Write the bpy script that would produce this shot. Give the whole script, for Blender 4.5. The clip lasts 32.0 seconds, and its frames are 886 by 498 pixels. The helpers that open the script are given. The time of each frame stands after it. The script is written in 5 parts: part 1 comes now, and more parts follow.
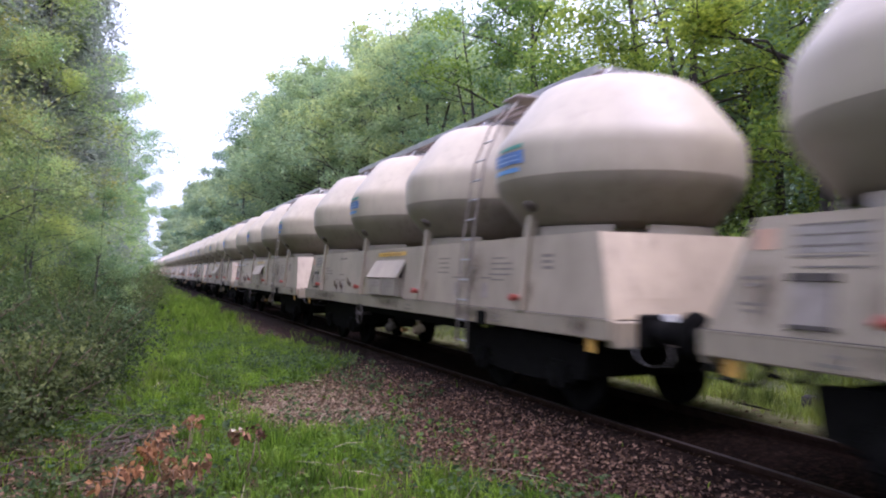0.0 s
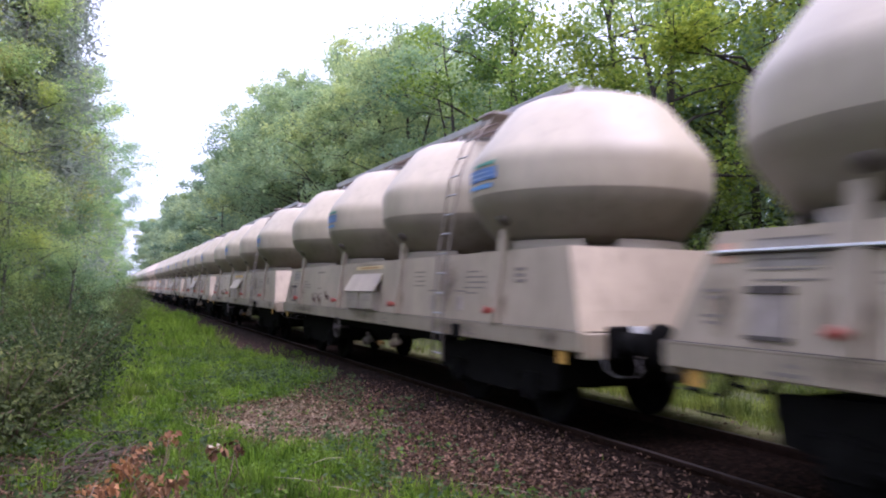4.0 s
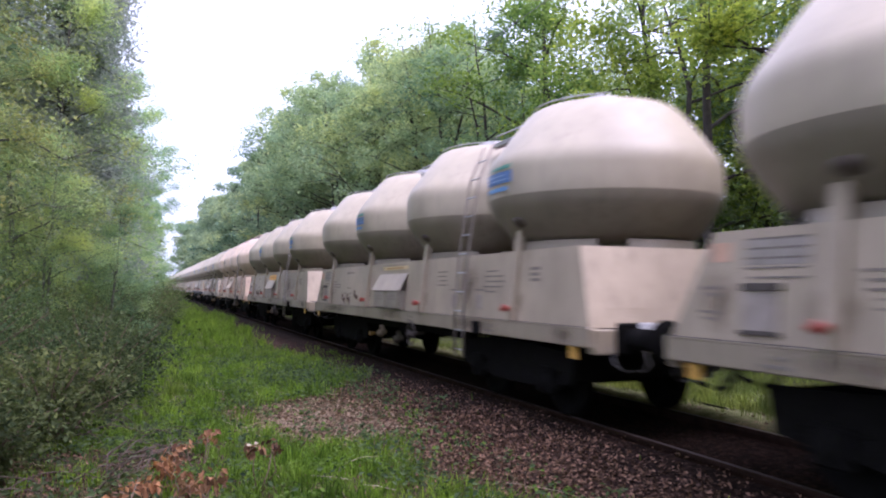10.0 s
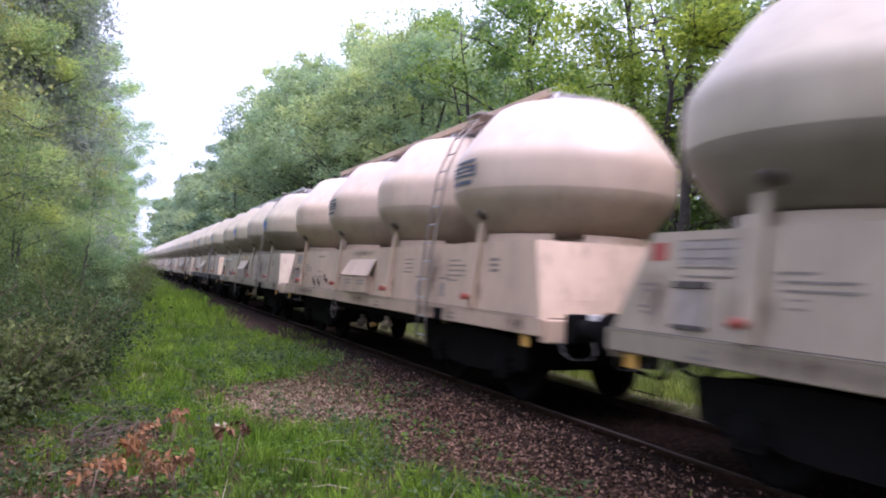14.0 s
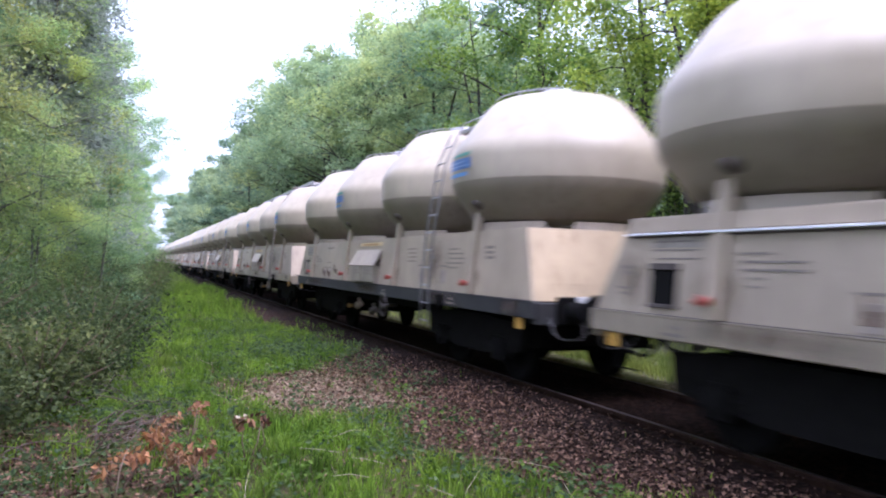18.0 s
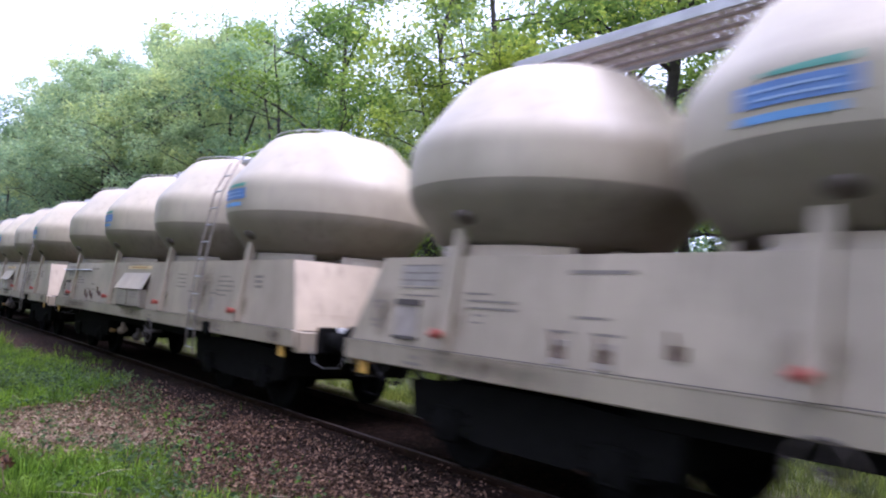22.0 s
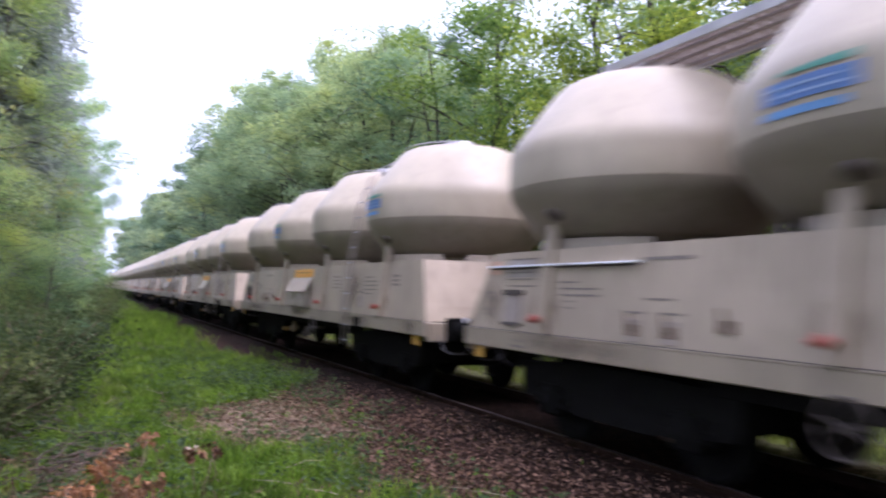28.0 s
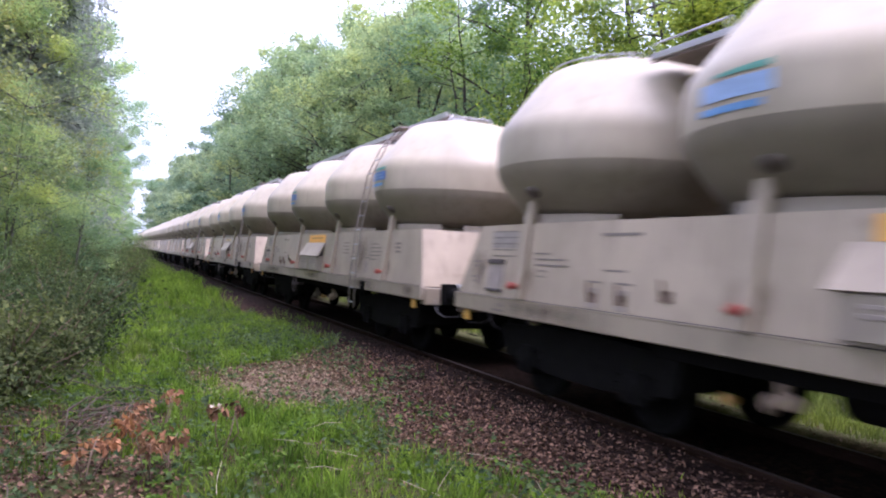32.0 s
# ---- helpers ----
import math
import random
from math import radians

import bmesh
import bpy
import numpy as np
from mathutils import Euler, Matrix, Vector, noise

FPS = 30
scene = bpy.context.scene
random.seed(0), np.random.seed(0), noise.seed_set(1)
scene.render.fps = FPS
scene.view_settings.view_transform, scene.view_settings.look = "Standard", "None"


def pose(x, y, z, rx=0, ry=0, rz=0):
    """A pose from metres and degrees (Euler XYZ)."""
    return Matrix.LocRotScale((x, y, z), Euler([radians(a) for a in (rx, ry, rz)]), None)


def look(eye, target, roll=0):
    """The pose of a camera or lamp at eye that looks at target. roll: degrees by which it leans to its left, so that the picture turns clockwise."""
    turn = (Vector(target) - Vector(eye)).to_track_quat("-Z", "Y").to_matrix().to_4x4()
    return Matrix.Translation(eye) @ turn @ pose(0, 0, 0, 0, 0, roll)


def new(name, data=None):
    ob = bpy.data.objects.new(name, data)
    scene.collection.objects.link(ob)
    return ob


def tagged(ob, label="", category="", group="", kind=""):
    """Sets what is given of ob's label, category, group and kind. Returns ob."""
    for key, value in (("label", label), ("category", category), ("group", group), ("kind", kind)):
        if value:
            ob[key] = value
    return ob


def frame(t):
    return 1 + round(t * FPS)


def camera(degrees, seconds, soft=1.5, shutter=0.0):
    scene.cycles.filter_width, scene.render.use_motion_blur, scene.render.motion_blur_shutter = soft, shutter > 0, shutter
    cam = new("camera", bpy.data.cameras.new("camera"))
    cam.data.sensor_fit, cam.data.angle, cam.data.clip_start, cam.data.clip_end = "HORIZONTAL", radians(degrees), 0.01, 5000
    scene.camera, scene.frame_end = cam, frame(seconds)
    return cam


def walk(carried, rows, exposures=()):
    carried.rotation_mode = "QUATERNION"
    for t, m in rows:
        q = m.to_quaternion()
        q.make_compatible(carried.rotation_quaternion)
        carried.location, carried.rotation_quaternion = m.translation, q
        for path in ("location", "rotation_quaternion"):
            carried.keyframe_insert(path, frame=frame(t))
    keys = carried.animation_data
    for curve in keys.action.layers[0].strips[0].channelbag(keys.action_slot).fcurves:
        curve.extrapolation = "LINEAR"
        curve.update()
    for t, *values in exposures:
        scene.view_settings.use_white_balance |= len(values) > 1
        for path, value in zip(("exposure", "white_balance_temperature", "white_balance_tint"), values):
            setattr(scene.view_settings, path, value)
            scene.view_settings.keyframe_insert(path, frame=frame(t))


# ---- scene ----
cam = camera(62.97, 32.0, soft=2.0, shutter=0.75)
EYE = (0.0, 0.0, 1.72)
# seconds, turn to the left of the track's direction, tilt up, lean
TURNS = [
    (0, -23.31, 2.08, 0.77), (0.5, -24.07, 2.58, 0.67), (1, -25.08, 2.67, 1.01), (1.5, -26.35, 3.18, 1.20),
    (2, -26.53, 3.16, 1.14), (2.5, -26.29, 3.01, 1.04), (3, -25.53, 3.17, 0.63), (3.5, -25.35, 3.26, 0.79),
    (4, -24.85, 3.16, 0.65), (4.5, -24.29, 3.36, 0.32), (6.5, -23.05, 3.65, 0.82), (7, -22.79, 3.24, 0.73),
    (7.5, -22.36, 3.27, 0.69), (8, -22.51, 2.98, 0.45), (8.5, -22.27, 2.70, 0.71), (9, -22.31, 2.72, 0.49),
    (9.5, -21.91, 2.94, 0.50), (10, -22.20, 3.08, 0.30), (10.5, -22.45, 3.55, 0.53), (11, -22.70, 3.35, 0.82),
    (11.5, -21.72, 3.68, -0.02), (12, -20.77, 3.40, 0.55), (12.5, -22.12, 2.77, 1.77), (13, -23.24, 2.61, 2.13),
    (13.5, -23.54, 2.50, 2.40), (14, -24.04, 2.16, 2.55), (14.5, -23.48, 1.60, 2.10), (15, -20.83, 1.35, 1.69),
    (15.5, -18.78, 0.87, 1.79), (17.5, -24.05, 1.19, 0.78), (18, -22.93, 1.21, 1.20), (18.5, -22.50, 1.20, 1.52),
    (19, -22.97, 1.20, 1.67), (19.5, -24.37, 1.02, 1.77), (20, -27.60, 2.09, 2.18), (20.5, -29.02, 2.94, 1.89),
    (21, -29.98, 3.57, 1.75), (21.5, -34.46, 3.88, 3.35), (22, -39.12, 4.53, 3.78), (22.5, -38.11, 4.98, 2.2),
    (23, -37.53, 4.78, 2.36), (23.5, -36.25, 4.33, 2.43), (24, -32.56, 3.37, 2.14), (24.5, -30.04, 2.66, 1.76),
    (25, -28.31, 2.68, 1.51), (25.5, -27.89, 2.78, 1.30), (27.5, -27.91, 2.26, 1.68), (28, -26.21, 3.44, 1.37),
    (28.5, -21.02, 2.56, 1.11), (29, -21.14, 2.64, 1.10), (29.5, -23.42, 2.48, 1.27), (30, -24.99, 2.19, 2.34),
    (30.5, -24.80, 1.64, 2.38), (31, -24.49, 0.91, 2.58), (31.5, -24.39, 0.92, 2.79), (32, -24.47, 0.89, 3.04)]
walk(cam, [(t, pose(*EYE, 90 + p, 0, y) @ pose(0, 0, 0, 0, 0, r)) for t, y, p, r in TURNS],
     [(0, 0.87, 5420, 37), (3, 0.83, 5420, 37), (7, 0.88, 5420, 37), (8, 0.79, 5420, 37), (11, 0.80, 5420, 37), (13, 0.87, 5420, 37), (15, 0.97, 5470, 37), (17.5, 1.14, 5210, 33), (20, 1.13, 5270, 32),
      (22, 1.06, 5220, 33), (25.5, 1.10, 5320, 33), (27.5, 0.89, 5420, 35), (29, 0.83, 5420, 35), (31, 0.91, 5420, 37), (32, 1.07, 5420, 37)])

# ---- light: a bright, thinly overcast sky ----
world = bpy.data.worlds.new("overcast_sky")
scene.world = world
world.use_nodes = True
wt = world.node_tree
sky = wt.nodes.new("ShaderNodeTexSky")
sky.sky_type = "NISHITA"
sky.sun_disc = False
sky.sun_elevation, sky.sun_rotation = radians(58), radians(149)
sky.dust_density, sky.air_density = 4.0, 1.0
white = wt.nodes.new("ShaderNodeMix")
white.data_type = "RGBA"
white.inputs[0].default_value = 0.8
tc = wt.nodes.new("ShaderNodeTexCoord")
up = wt.nodes.new("ShaderNodeSeparateXYZ")
wt.links.new(tc.outputs["Generated"], up.inputs[0])
dome = wt.nodes.new("ShaderNodeValToRGB")      # an overcast dome is brightest overhead
dome.color_ramp.elements[0].position, dome.color_ramp.elements[0].color = 0.0, (0.52, 0.53, 0.54, 1)
dome.color_ramp.elements[1].position, dome.color_ramp.elements[1].color = 1.0, (1.0, 1.0, 1.0, 1)
wt.links.new(up.outputs["Z"], dome.inputs[0])
cloud = wt.nodes.new("ShaderNodeMix")
cloud.data_type, cloud.blend_type = "RGBA", "MULTIPLY"
cloud.inputs[0].default_value = 1.0
cloud.inputs[7].default_value = (14.3, 14.8, 15.6, 1)
wt.links.new(dome.outputs[0], cloud.inputs[6])
wt.links.new(cloud.outputs[2], white.inputs[7])
wt.links.new(sky.outputs[0], white.inputs[6])
wt.links.new(white.outputs[2], wt.nodes["Background"].inputs[0])
wt.nodes["Background"].inputs[1].default_value = 0.125
sun = new("sun", bpy.data.lights.new("sun", "SUN"))
sun.data.energy, sun.data.angle, sun.data.color = 2.3, radians(40), (1.0, 0.91, 0.79)
sun.matrix_world = look((9, -12.5, 29), (0, 0, 0))


# ---- materials ----
def base_mat(name):
    m = bpy.data.materials.new(name)
    m.use_nodes = True
    return m, m.node_tree, m.node_tree.nodes["Principled BSDF"]


def noise_node(nt, scale, detail=4.0, rough=0.6, stretch=None, coord="Object"):
    tc = nt.nodes.new("ShaderNodeTexCoord")
    n = nt.nodes.new("ShaderNodeTexNoise")
    n.inputs["Scale"].default_value, n.inputs["Detail"].default_value, n.inputs["Roughness"].default_value = scale, detail, rough
    src = tc.outputs[coord]
    if stretch:
        mp = nt.nodes.new("ShaderNodeMapping")
        mp.inputs["Scale"].default_value = stretch
        nt.links.new(src, mp.inputs[0])
        src = mp.outputs[0]
    nt.links.new(src, n.inputs["Vector"])
    return n.outputs["Fac"]


def ramp(nt, fac, stops):
    r = nt.nodes.new("ShaderNodeValToRGB")
    els = r.color_ramp.elements
    while len(els) < len(stops):
        els.new(0.5)
    for e, (p, c) in zip(els, stops):
        e.position, e.color = p, (*c, 1)
    nt.links.new(fac, r.inputs[0])
    return r.outputs[0]


def mix(nt, fac, a, b, how="MIX"):
    m = nt.nodes.new("ShaderNodeMix")
    m.data_type, m.blend_type = "RGBA", how
    for s, v in ((0, fac), (6, a), (7, b)):
        if isinstance(v, (int, float)):
            m.inputs[s].default_value = v
        elif isinstance(v, tuple):
            m.inputs[s].default_value = (*v, 1)
        else:
            nt.links.new(v, m.inputs[s])
    return m.outputs[2]


def bump(nt, p, fac, strength=0.2, dist=0.01):
    b = nt.nodes.new("ShaderNodeBump")
    b.inputs["Strength"].default_value, b.inputs["Distance"].default_value = strength, dist
    nt.links.new(fac, b.inputs["Height"])
    nt.links.new(b.outputs[0], p.inputs["Normal"])


def paint(name, col, dirt=(0.16, 0.13, 0.1), amount=0.5, rough=0.5, streak=True):
    """Weathered vehicle paint: broad fading, run-down streaks and fine grime."""
    m, nt, p = base_mat(name)
    dark, fair = tuple(c * 0.78 for c in col), tuple(c * 1.07 for c in col)
    broad = ramp(nt, noise_node(nt, 0.9, 3), [(0.35, dark), (0.68, fair)])
    out = broad
    if streak:
        s = noise_node(nt, 1.0, 6, 0.7, (9, 9, 0.6))
        f = ramp(nt, s, [(0.52, (0, 0, 0)), (0.75, (amount,) * 3)])
        out = mix(nt, f, out, dirt)
    fine = ramp(nt, noise_node(nt, 14, 6, 0.75), [(0.55, (0, 0, 0)), (0.8, (amount * 0.5,) * 3)])
    out = mix(nt, fine, out, dirt)
    oi = nt.nodes.new("ShaderNodeObjectInfo")
    tint = ramp(nt, oi.outputs["Random"], [(0.0, (0.9, 0.9, 0.9)), (1.0, (1.0, 0.99, 0.97))])
    out = mix(nt, 1.0, out, tint, "MULTIPLY")
    nt.links.new(out, p.inputs["Base Color"])
    p.inputs["Roughness"].default_value = rough
    bump(nt, p, noise_node(nt, 30, 3), 0.05, 0.003)
    return m


def plain(name, col, rough=0.6, metal=0.0, var=0.25, scale=6.0, shine=0.5):
    m, nt, p = base_mat(name)
    p.inputs["Specular IOR Level"].default_value = shine
    lo, hi = tuple(c * (1 - var) for c in col), tuple(min(1, c * (1 + var)) for c in col)
    nt.links.new(ramp(nt, noise_node(nt, scale, 5, 0.7), [(0.3, lo), (0.7, hi)]), p.inputs["Base Color"])
    p.inputs["Roughness"].default_value, p.inputs["Metallic"].default_value = rough, metal
    bump(nt, p, noise_node(nt, scale * 5, 4), 0.12, 0.004)
    return m


def grime_film(name, col, amount):
    """A patchy film of dirt through which the paint shows."""
    m, nt, p = base_mat(name)
    p.inputs["Base Color"].default_value = (*col, 1)
    p.inputs["Roughness"].default_value = 0.9
    edge = noise_node(nt, 2.2, 6, 0.7, (3, 3, 1))
    fine = noise_node(nt, 18, 5, 0.75)
    f = mix(nt, 1.0, ramp(nt, edge, [(0.36, (0, 0, 0)), (0.7, (amount,) * 3)]), ramp(nt, fine, [(0.35, (0.35,) * 3), (0.65, (1, 1, 1))]), "MULTIPLY")
    tc = nt.nodes.new("ShaderNodeTexCoord")
    sep = nt.nodes.new("ShaderNodeSeparateXYZ")
    nt.links.new(tc.outputs["Generated"], sep.inputs[0])
    for axis in ("Y", "Z"):
        fade = ramp(nt, sep.outputs[axis], [(0.0, (0, 0, 0)), (0.4, (1, 1, 1)), (0.6, (1, 1, 1)), (1.0, (0, 0, 0))])
        f = mix(nt, 1.0, f, fade, "MULTIPLY")
    nt.links.new(f, p.inputs["Alpha"])
    return m


def leaf_mat(name, lo, hi, trans=0.5, patch=0.0, clump=None, bend=0.5):
    """Thin leaves: each its own shade, lit through from behind; patch: fading from tuft to tuft; clump: tints of whole sprays."""
    m, nt, p = base_mat(name)
    g = nt.nodes.new("ShaderNodeNewGeometry")
    oi = nt.nodes.new("ShaderNodeObjectInfo")
    mid = tuple(a + (b - a) * bend for a, b in zip(lo, hi))
    each = ramp(nt, g.outputs["Random Per Island"], [(0.0, lo), (0.5, mid), (1.0, hi)])
    tree = ramp(nt, oi.outputs["Random"], [(0.0, (0.70, 0.79, 0.84)), (0.5, (0.97, 0.98, 0.97)), (1.0, (1.24, 1.14, 0.92))])
    col = mix(nt, 1.0, each, tree, "MULTIPLY")
    if clump:
        spray = ramp(nt, noise_node(nt, 0.55, 3, 0.6), [(0.36, clump[0]), (0.5, (1, 1, 1)), (0.64, clump[1])])
        col = mix(nt, 1.0, col, spray, "MULTIPLY")
    if patch:
        pale = ramp(nt, noise_node(nt, 1.1, 4, 0.7), [(0.42, (0, 0, 0)), (0.66, (patch,) * 3)])
        col = mix(nt, pale, col, (0.22, 0.19, 0.09))
        deep = ramp(nt, noise_node(nt, 1.3, 4), [(0.36, (0.42, 0.46, 0.5)), (0.5, (0.85, 0.85, 0.8)), (0.66, (1.3, 1.2, 1.0))])
        col = mix(nt, 1.0, col, deep, "MULTIPLY")
    nt.links.new(col, p.inputs["Base Color"])
    p.inputs["Roughness"].default_value = 0.7
    p.inputs["Specular IOR Level"].default_value = 0.12
    tr = nt.nodes.new("ShaderNodeBsdfTranslucent")
    nt.links.new(mix(nt, 1.0, col, (1.42, 1.5, 1.05), "MULTIPLY"), tr.inputs[0])
    ms = nt.nodes.new("ShaderNodeMixShader")
    ms.inputs[0].default_value = trans
    nt.links.new(p.outputs[0], ms.inputs[1])
    nt.links.new(tr.outputs[0], ms.inputs[2])
    nt.links.new(ms.outputs[0], nt.nodes["Material Output"].inputs[0])
    return m


GREY = paint("grey_wagon_paint", (0.435, 0.352, 0.253))
CREAM = paint("cream_end_paint", (0.50, 0.385, 0.235), dirt=(0.20, 0.12, 0.06))
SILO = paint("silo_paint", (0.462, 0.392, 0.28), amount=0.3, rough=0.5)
# cone paints: dust plus the belly's shade, both put into the colour
CONE = paint("shaded_dusty_cone_paint", (0.301, 0.253, 0.185), dirt=(0.15, 0.115, 0.075), amount=0.6)
BEIGE_CONE = paint("shaded_dusty_beige", (0.555, 0.432, 0.31), dirt=(0.22, 0.155, 0.1), amount=0.35)
BEIGE = paint("beige_wagon_paint", (0.585, 0.425, 0.295))
BEIGE_SILO = paint("beige_silo_paint", (0.605, 0.463, 0.34), amount=0.3, rough=0.45)
SILL = paint("sill_paint", (0.345, 0.283, 0.2), amount=0.8)
DARK_SILL = paint("dark_sill_paint", (0.028, 0.027, 0.026), amount=0.25, rough=0.75)
FILM = grime_film("brown_grime_film", (0.17, 0.115, 0.075), 0.7)
STEEL = plain("galvanised_steel", (0.40, 0.39, 0.38), 0.45, 0.6)
GRATING = plain("brown_grating", (0.34, 0.29, 0.265), 0.8)
BLACK = plain("grimy_black_steel", (0.0095, 0.009, 0.0085), 0.95, shine=0.04)
DULL = plain("dull_grey_steel", (0.15, 0.145, 0.14), 0.6, 0.3)
SCRAPE = plain("orange_rust_stain", (0.34, 0.2, 0.14), 0.85)
# deck coloured dark to cut the light bounced up to the cones
DARK_DECK = plain("dark_deck_paint", (0.08, 0.06, 0.04), 0.9)
SOOT = plain("sooty_brown_steel", (0.07, 0.055, 0.045), 0.8)
RUST = plain("brown_rust", (0.10, 0.055, 0.035), 0.85, 0.0, 0.4)
RAIL_RUST = plain("dark_rail_rust", (0.024, 0.014, 0.010), 0.95, 0.0, 0.4, shine=0.05)
BOXED = paint("dirty_box_paint", (0.355, 0.295, 0.228), dirt=(0.15, 0.115, 0.08), amount=0.75)
RAIL_TOP = plain("worn_rail_steel", (0.05, 0.038, 0.031), 0.6, 0.4)
INK = plain("dark_lettering", (0.19, 0.158, 0.128), 0.75)
RED = plain("red_paint", (0.34, 0.07, 0.045), 0.6)
YELLOW = plain("yellow_paint", (0.50, 0.28, 0.05), 0.5)
ORANGE = plain("orange_strip_paint", (0.75, 0.36, 0.04), 0.5)
MUSTARD = plain("mustard_strip_paint", (0.60, 0.36, 0.05), 0.5)
PALE_YELLOW = plain("faded_yellow_strip", (0.60, 0.46, 0.24), 0.6)
BLUE = plain("blue_paint", (0.095, 0.185, 0.40), 0.5)
MID_BLUE = plain("mid_blue_paint", (0.12, 0.27, 0.50), 0.5)
LIGHT_BLUE = plain("light_blue_paint", (0.27, 0.38, 0.56), 0.5)
GREEN = plain("green_paint", (0.07, 0.25, 0.18), 0.5)
SLATE = plain("slate_blue_paint", (0.085, 0.095, 0.125), 0.5)
OCHRE = plain("ochre_lettering", (0.36, 0.2, 0.05), 0.6)
PANEL = plain("faded_blue_grey_panel", (0.29, 0.25, 0.21), 0.6)
PEACH = plain("faded_orange_sticker", (0.55, 0.33, 0.22), 0.6)
WHITE = plain("white_plate", (0.72, 0.72, 0.72), 0.5)
TAN = plain("tan_cast_valve", (0.38, 0.28, 0.2), 0.7)
LADDER = plain("brown_ladder_steel", (0.215, 0.178, 0.145), 0.75)
LUG = plain("stained_lug_steel", (0.105, 0.082, 0.066), 0.85)
STAIN = plain("brown_stained_plate", (0.30, 0.25, 0.21), 0.8)
BARK = plain("dark_bark", (0.045, 0.038, 0.032), 0.95, 0.0, 0.5, 9.0)
PALE_BARK = plain("grey_birch_bark", (0.085, 0.08, 0.066), 0.95, 0.0, 0.5, 9.0)
TWIG = plain("dry_twig", (0.16, 0.11, 0.075), 0.9)
STRAW = plain("pale_dry_stalk", (0.34, 0.28, 0.19), 0.9)
DEAD = plain("dead_brown_wood", (0.08, 0.057, 0.042), 0.9)
TIMBER = plain("old_sleeper_timber", (0.06, 0.048, 0.04), 0.95, 0.0, 0.4)
LEAF = leaf_mat("spring_oak_leaves", (0.095, 0.153, 0.0399), (0.328, 0.395, 0.0997), clump=((0.72, 0.82, 0.86), (1.22, 1.14, 0.82)))
# these three leaf colours have haze painted in: paler and bluer
LEAF_MID = leaf_mat("hazed_spring_leaves", (0.165, 0.23, 0.155), (0.345, 0.415, 0.26), clump=((0.74, 0.82, 0.86), (1.15, 1.1, 0.9)))
LEAF_L = leaf_mat("hazed_birch_leaves", (0.184, 0.273, 0.166), (0.414, 0.508, 0.284), 0.58, clump=((0.48, 0.6, 0.74), (1.27, 1.13, 0.84)))
LEAF_FAR = leaf_mat("hazed_far_leaves", (0.16, 0.22, 0.17), (0.335, 0.40, 0.285), clump=((0.74, 0.82, 0.86), (1.15, 1.1, 0.9)))
LEAF_OLIVE = leaf_mat("olive_birch_leaves", (0.14, 0.18, 0.09), (0.36, 0.37, 0.18), 0.55, clump=((0.52, 0.62, 0.7), (1.3, 1.12, 0.8)))
# needles lightened towards blue-grey, with haze put into the colour
NEEDLE = leaf_mat("hazed_needles", (0.16, 0.195, 0.23), (0.33, 0.375, 0.43), 0.5)
BRAMBLE = leaf_mat("bramble_leaves", (0.03, 0.044, 0.019), (0.118, 0.142, 0.06), 0.4, clump=((0.45, 0.52, 0.53), (1.65, 1.6, 1.42)))
BROOM = leaf_mat("broom_leaves", (0.032, 0.0555, 0.0245), (0.108, 0.148, 0.0576), 0.4)
GRASS = leaf_mat("fresh_grass", (0.05, 0.105, 0.012), (0.195, 0.325, 0.035), 0.45, 0.22)
# pale far grass, its colour raised to stand for daylight
MEADOW = leaf_mat("brightened_lush_grass", (0.20, 0.26, 0.06), (0.48, 0.56, 0.17), 0.55, 0.5)
HERB = leaf_mat("fresh_herbs", (0.035, 0.072, 0.012), (0.11, 0.185, 0.034), 0.4)
DRY = leaf_mat("fallen_leaves", (0.026, 0.0135, 0.0095), (0.285, 0.165, 0.108), 0.15, bend=0.24)
PALE_DRY = leaf_mat("bleached_leaves", (0.11, 0.066, 0.04), (0.45, 0.30, 0.19), 0.15)
ORANGE_LEAF = leaf_mat("withered_oak_leaves", (0.09, 0.042, 0.024), (0.36, 0.19, 0.105), 0.3)


TRACK = 5.72          # middle of the track


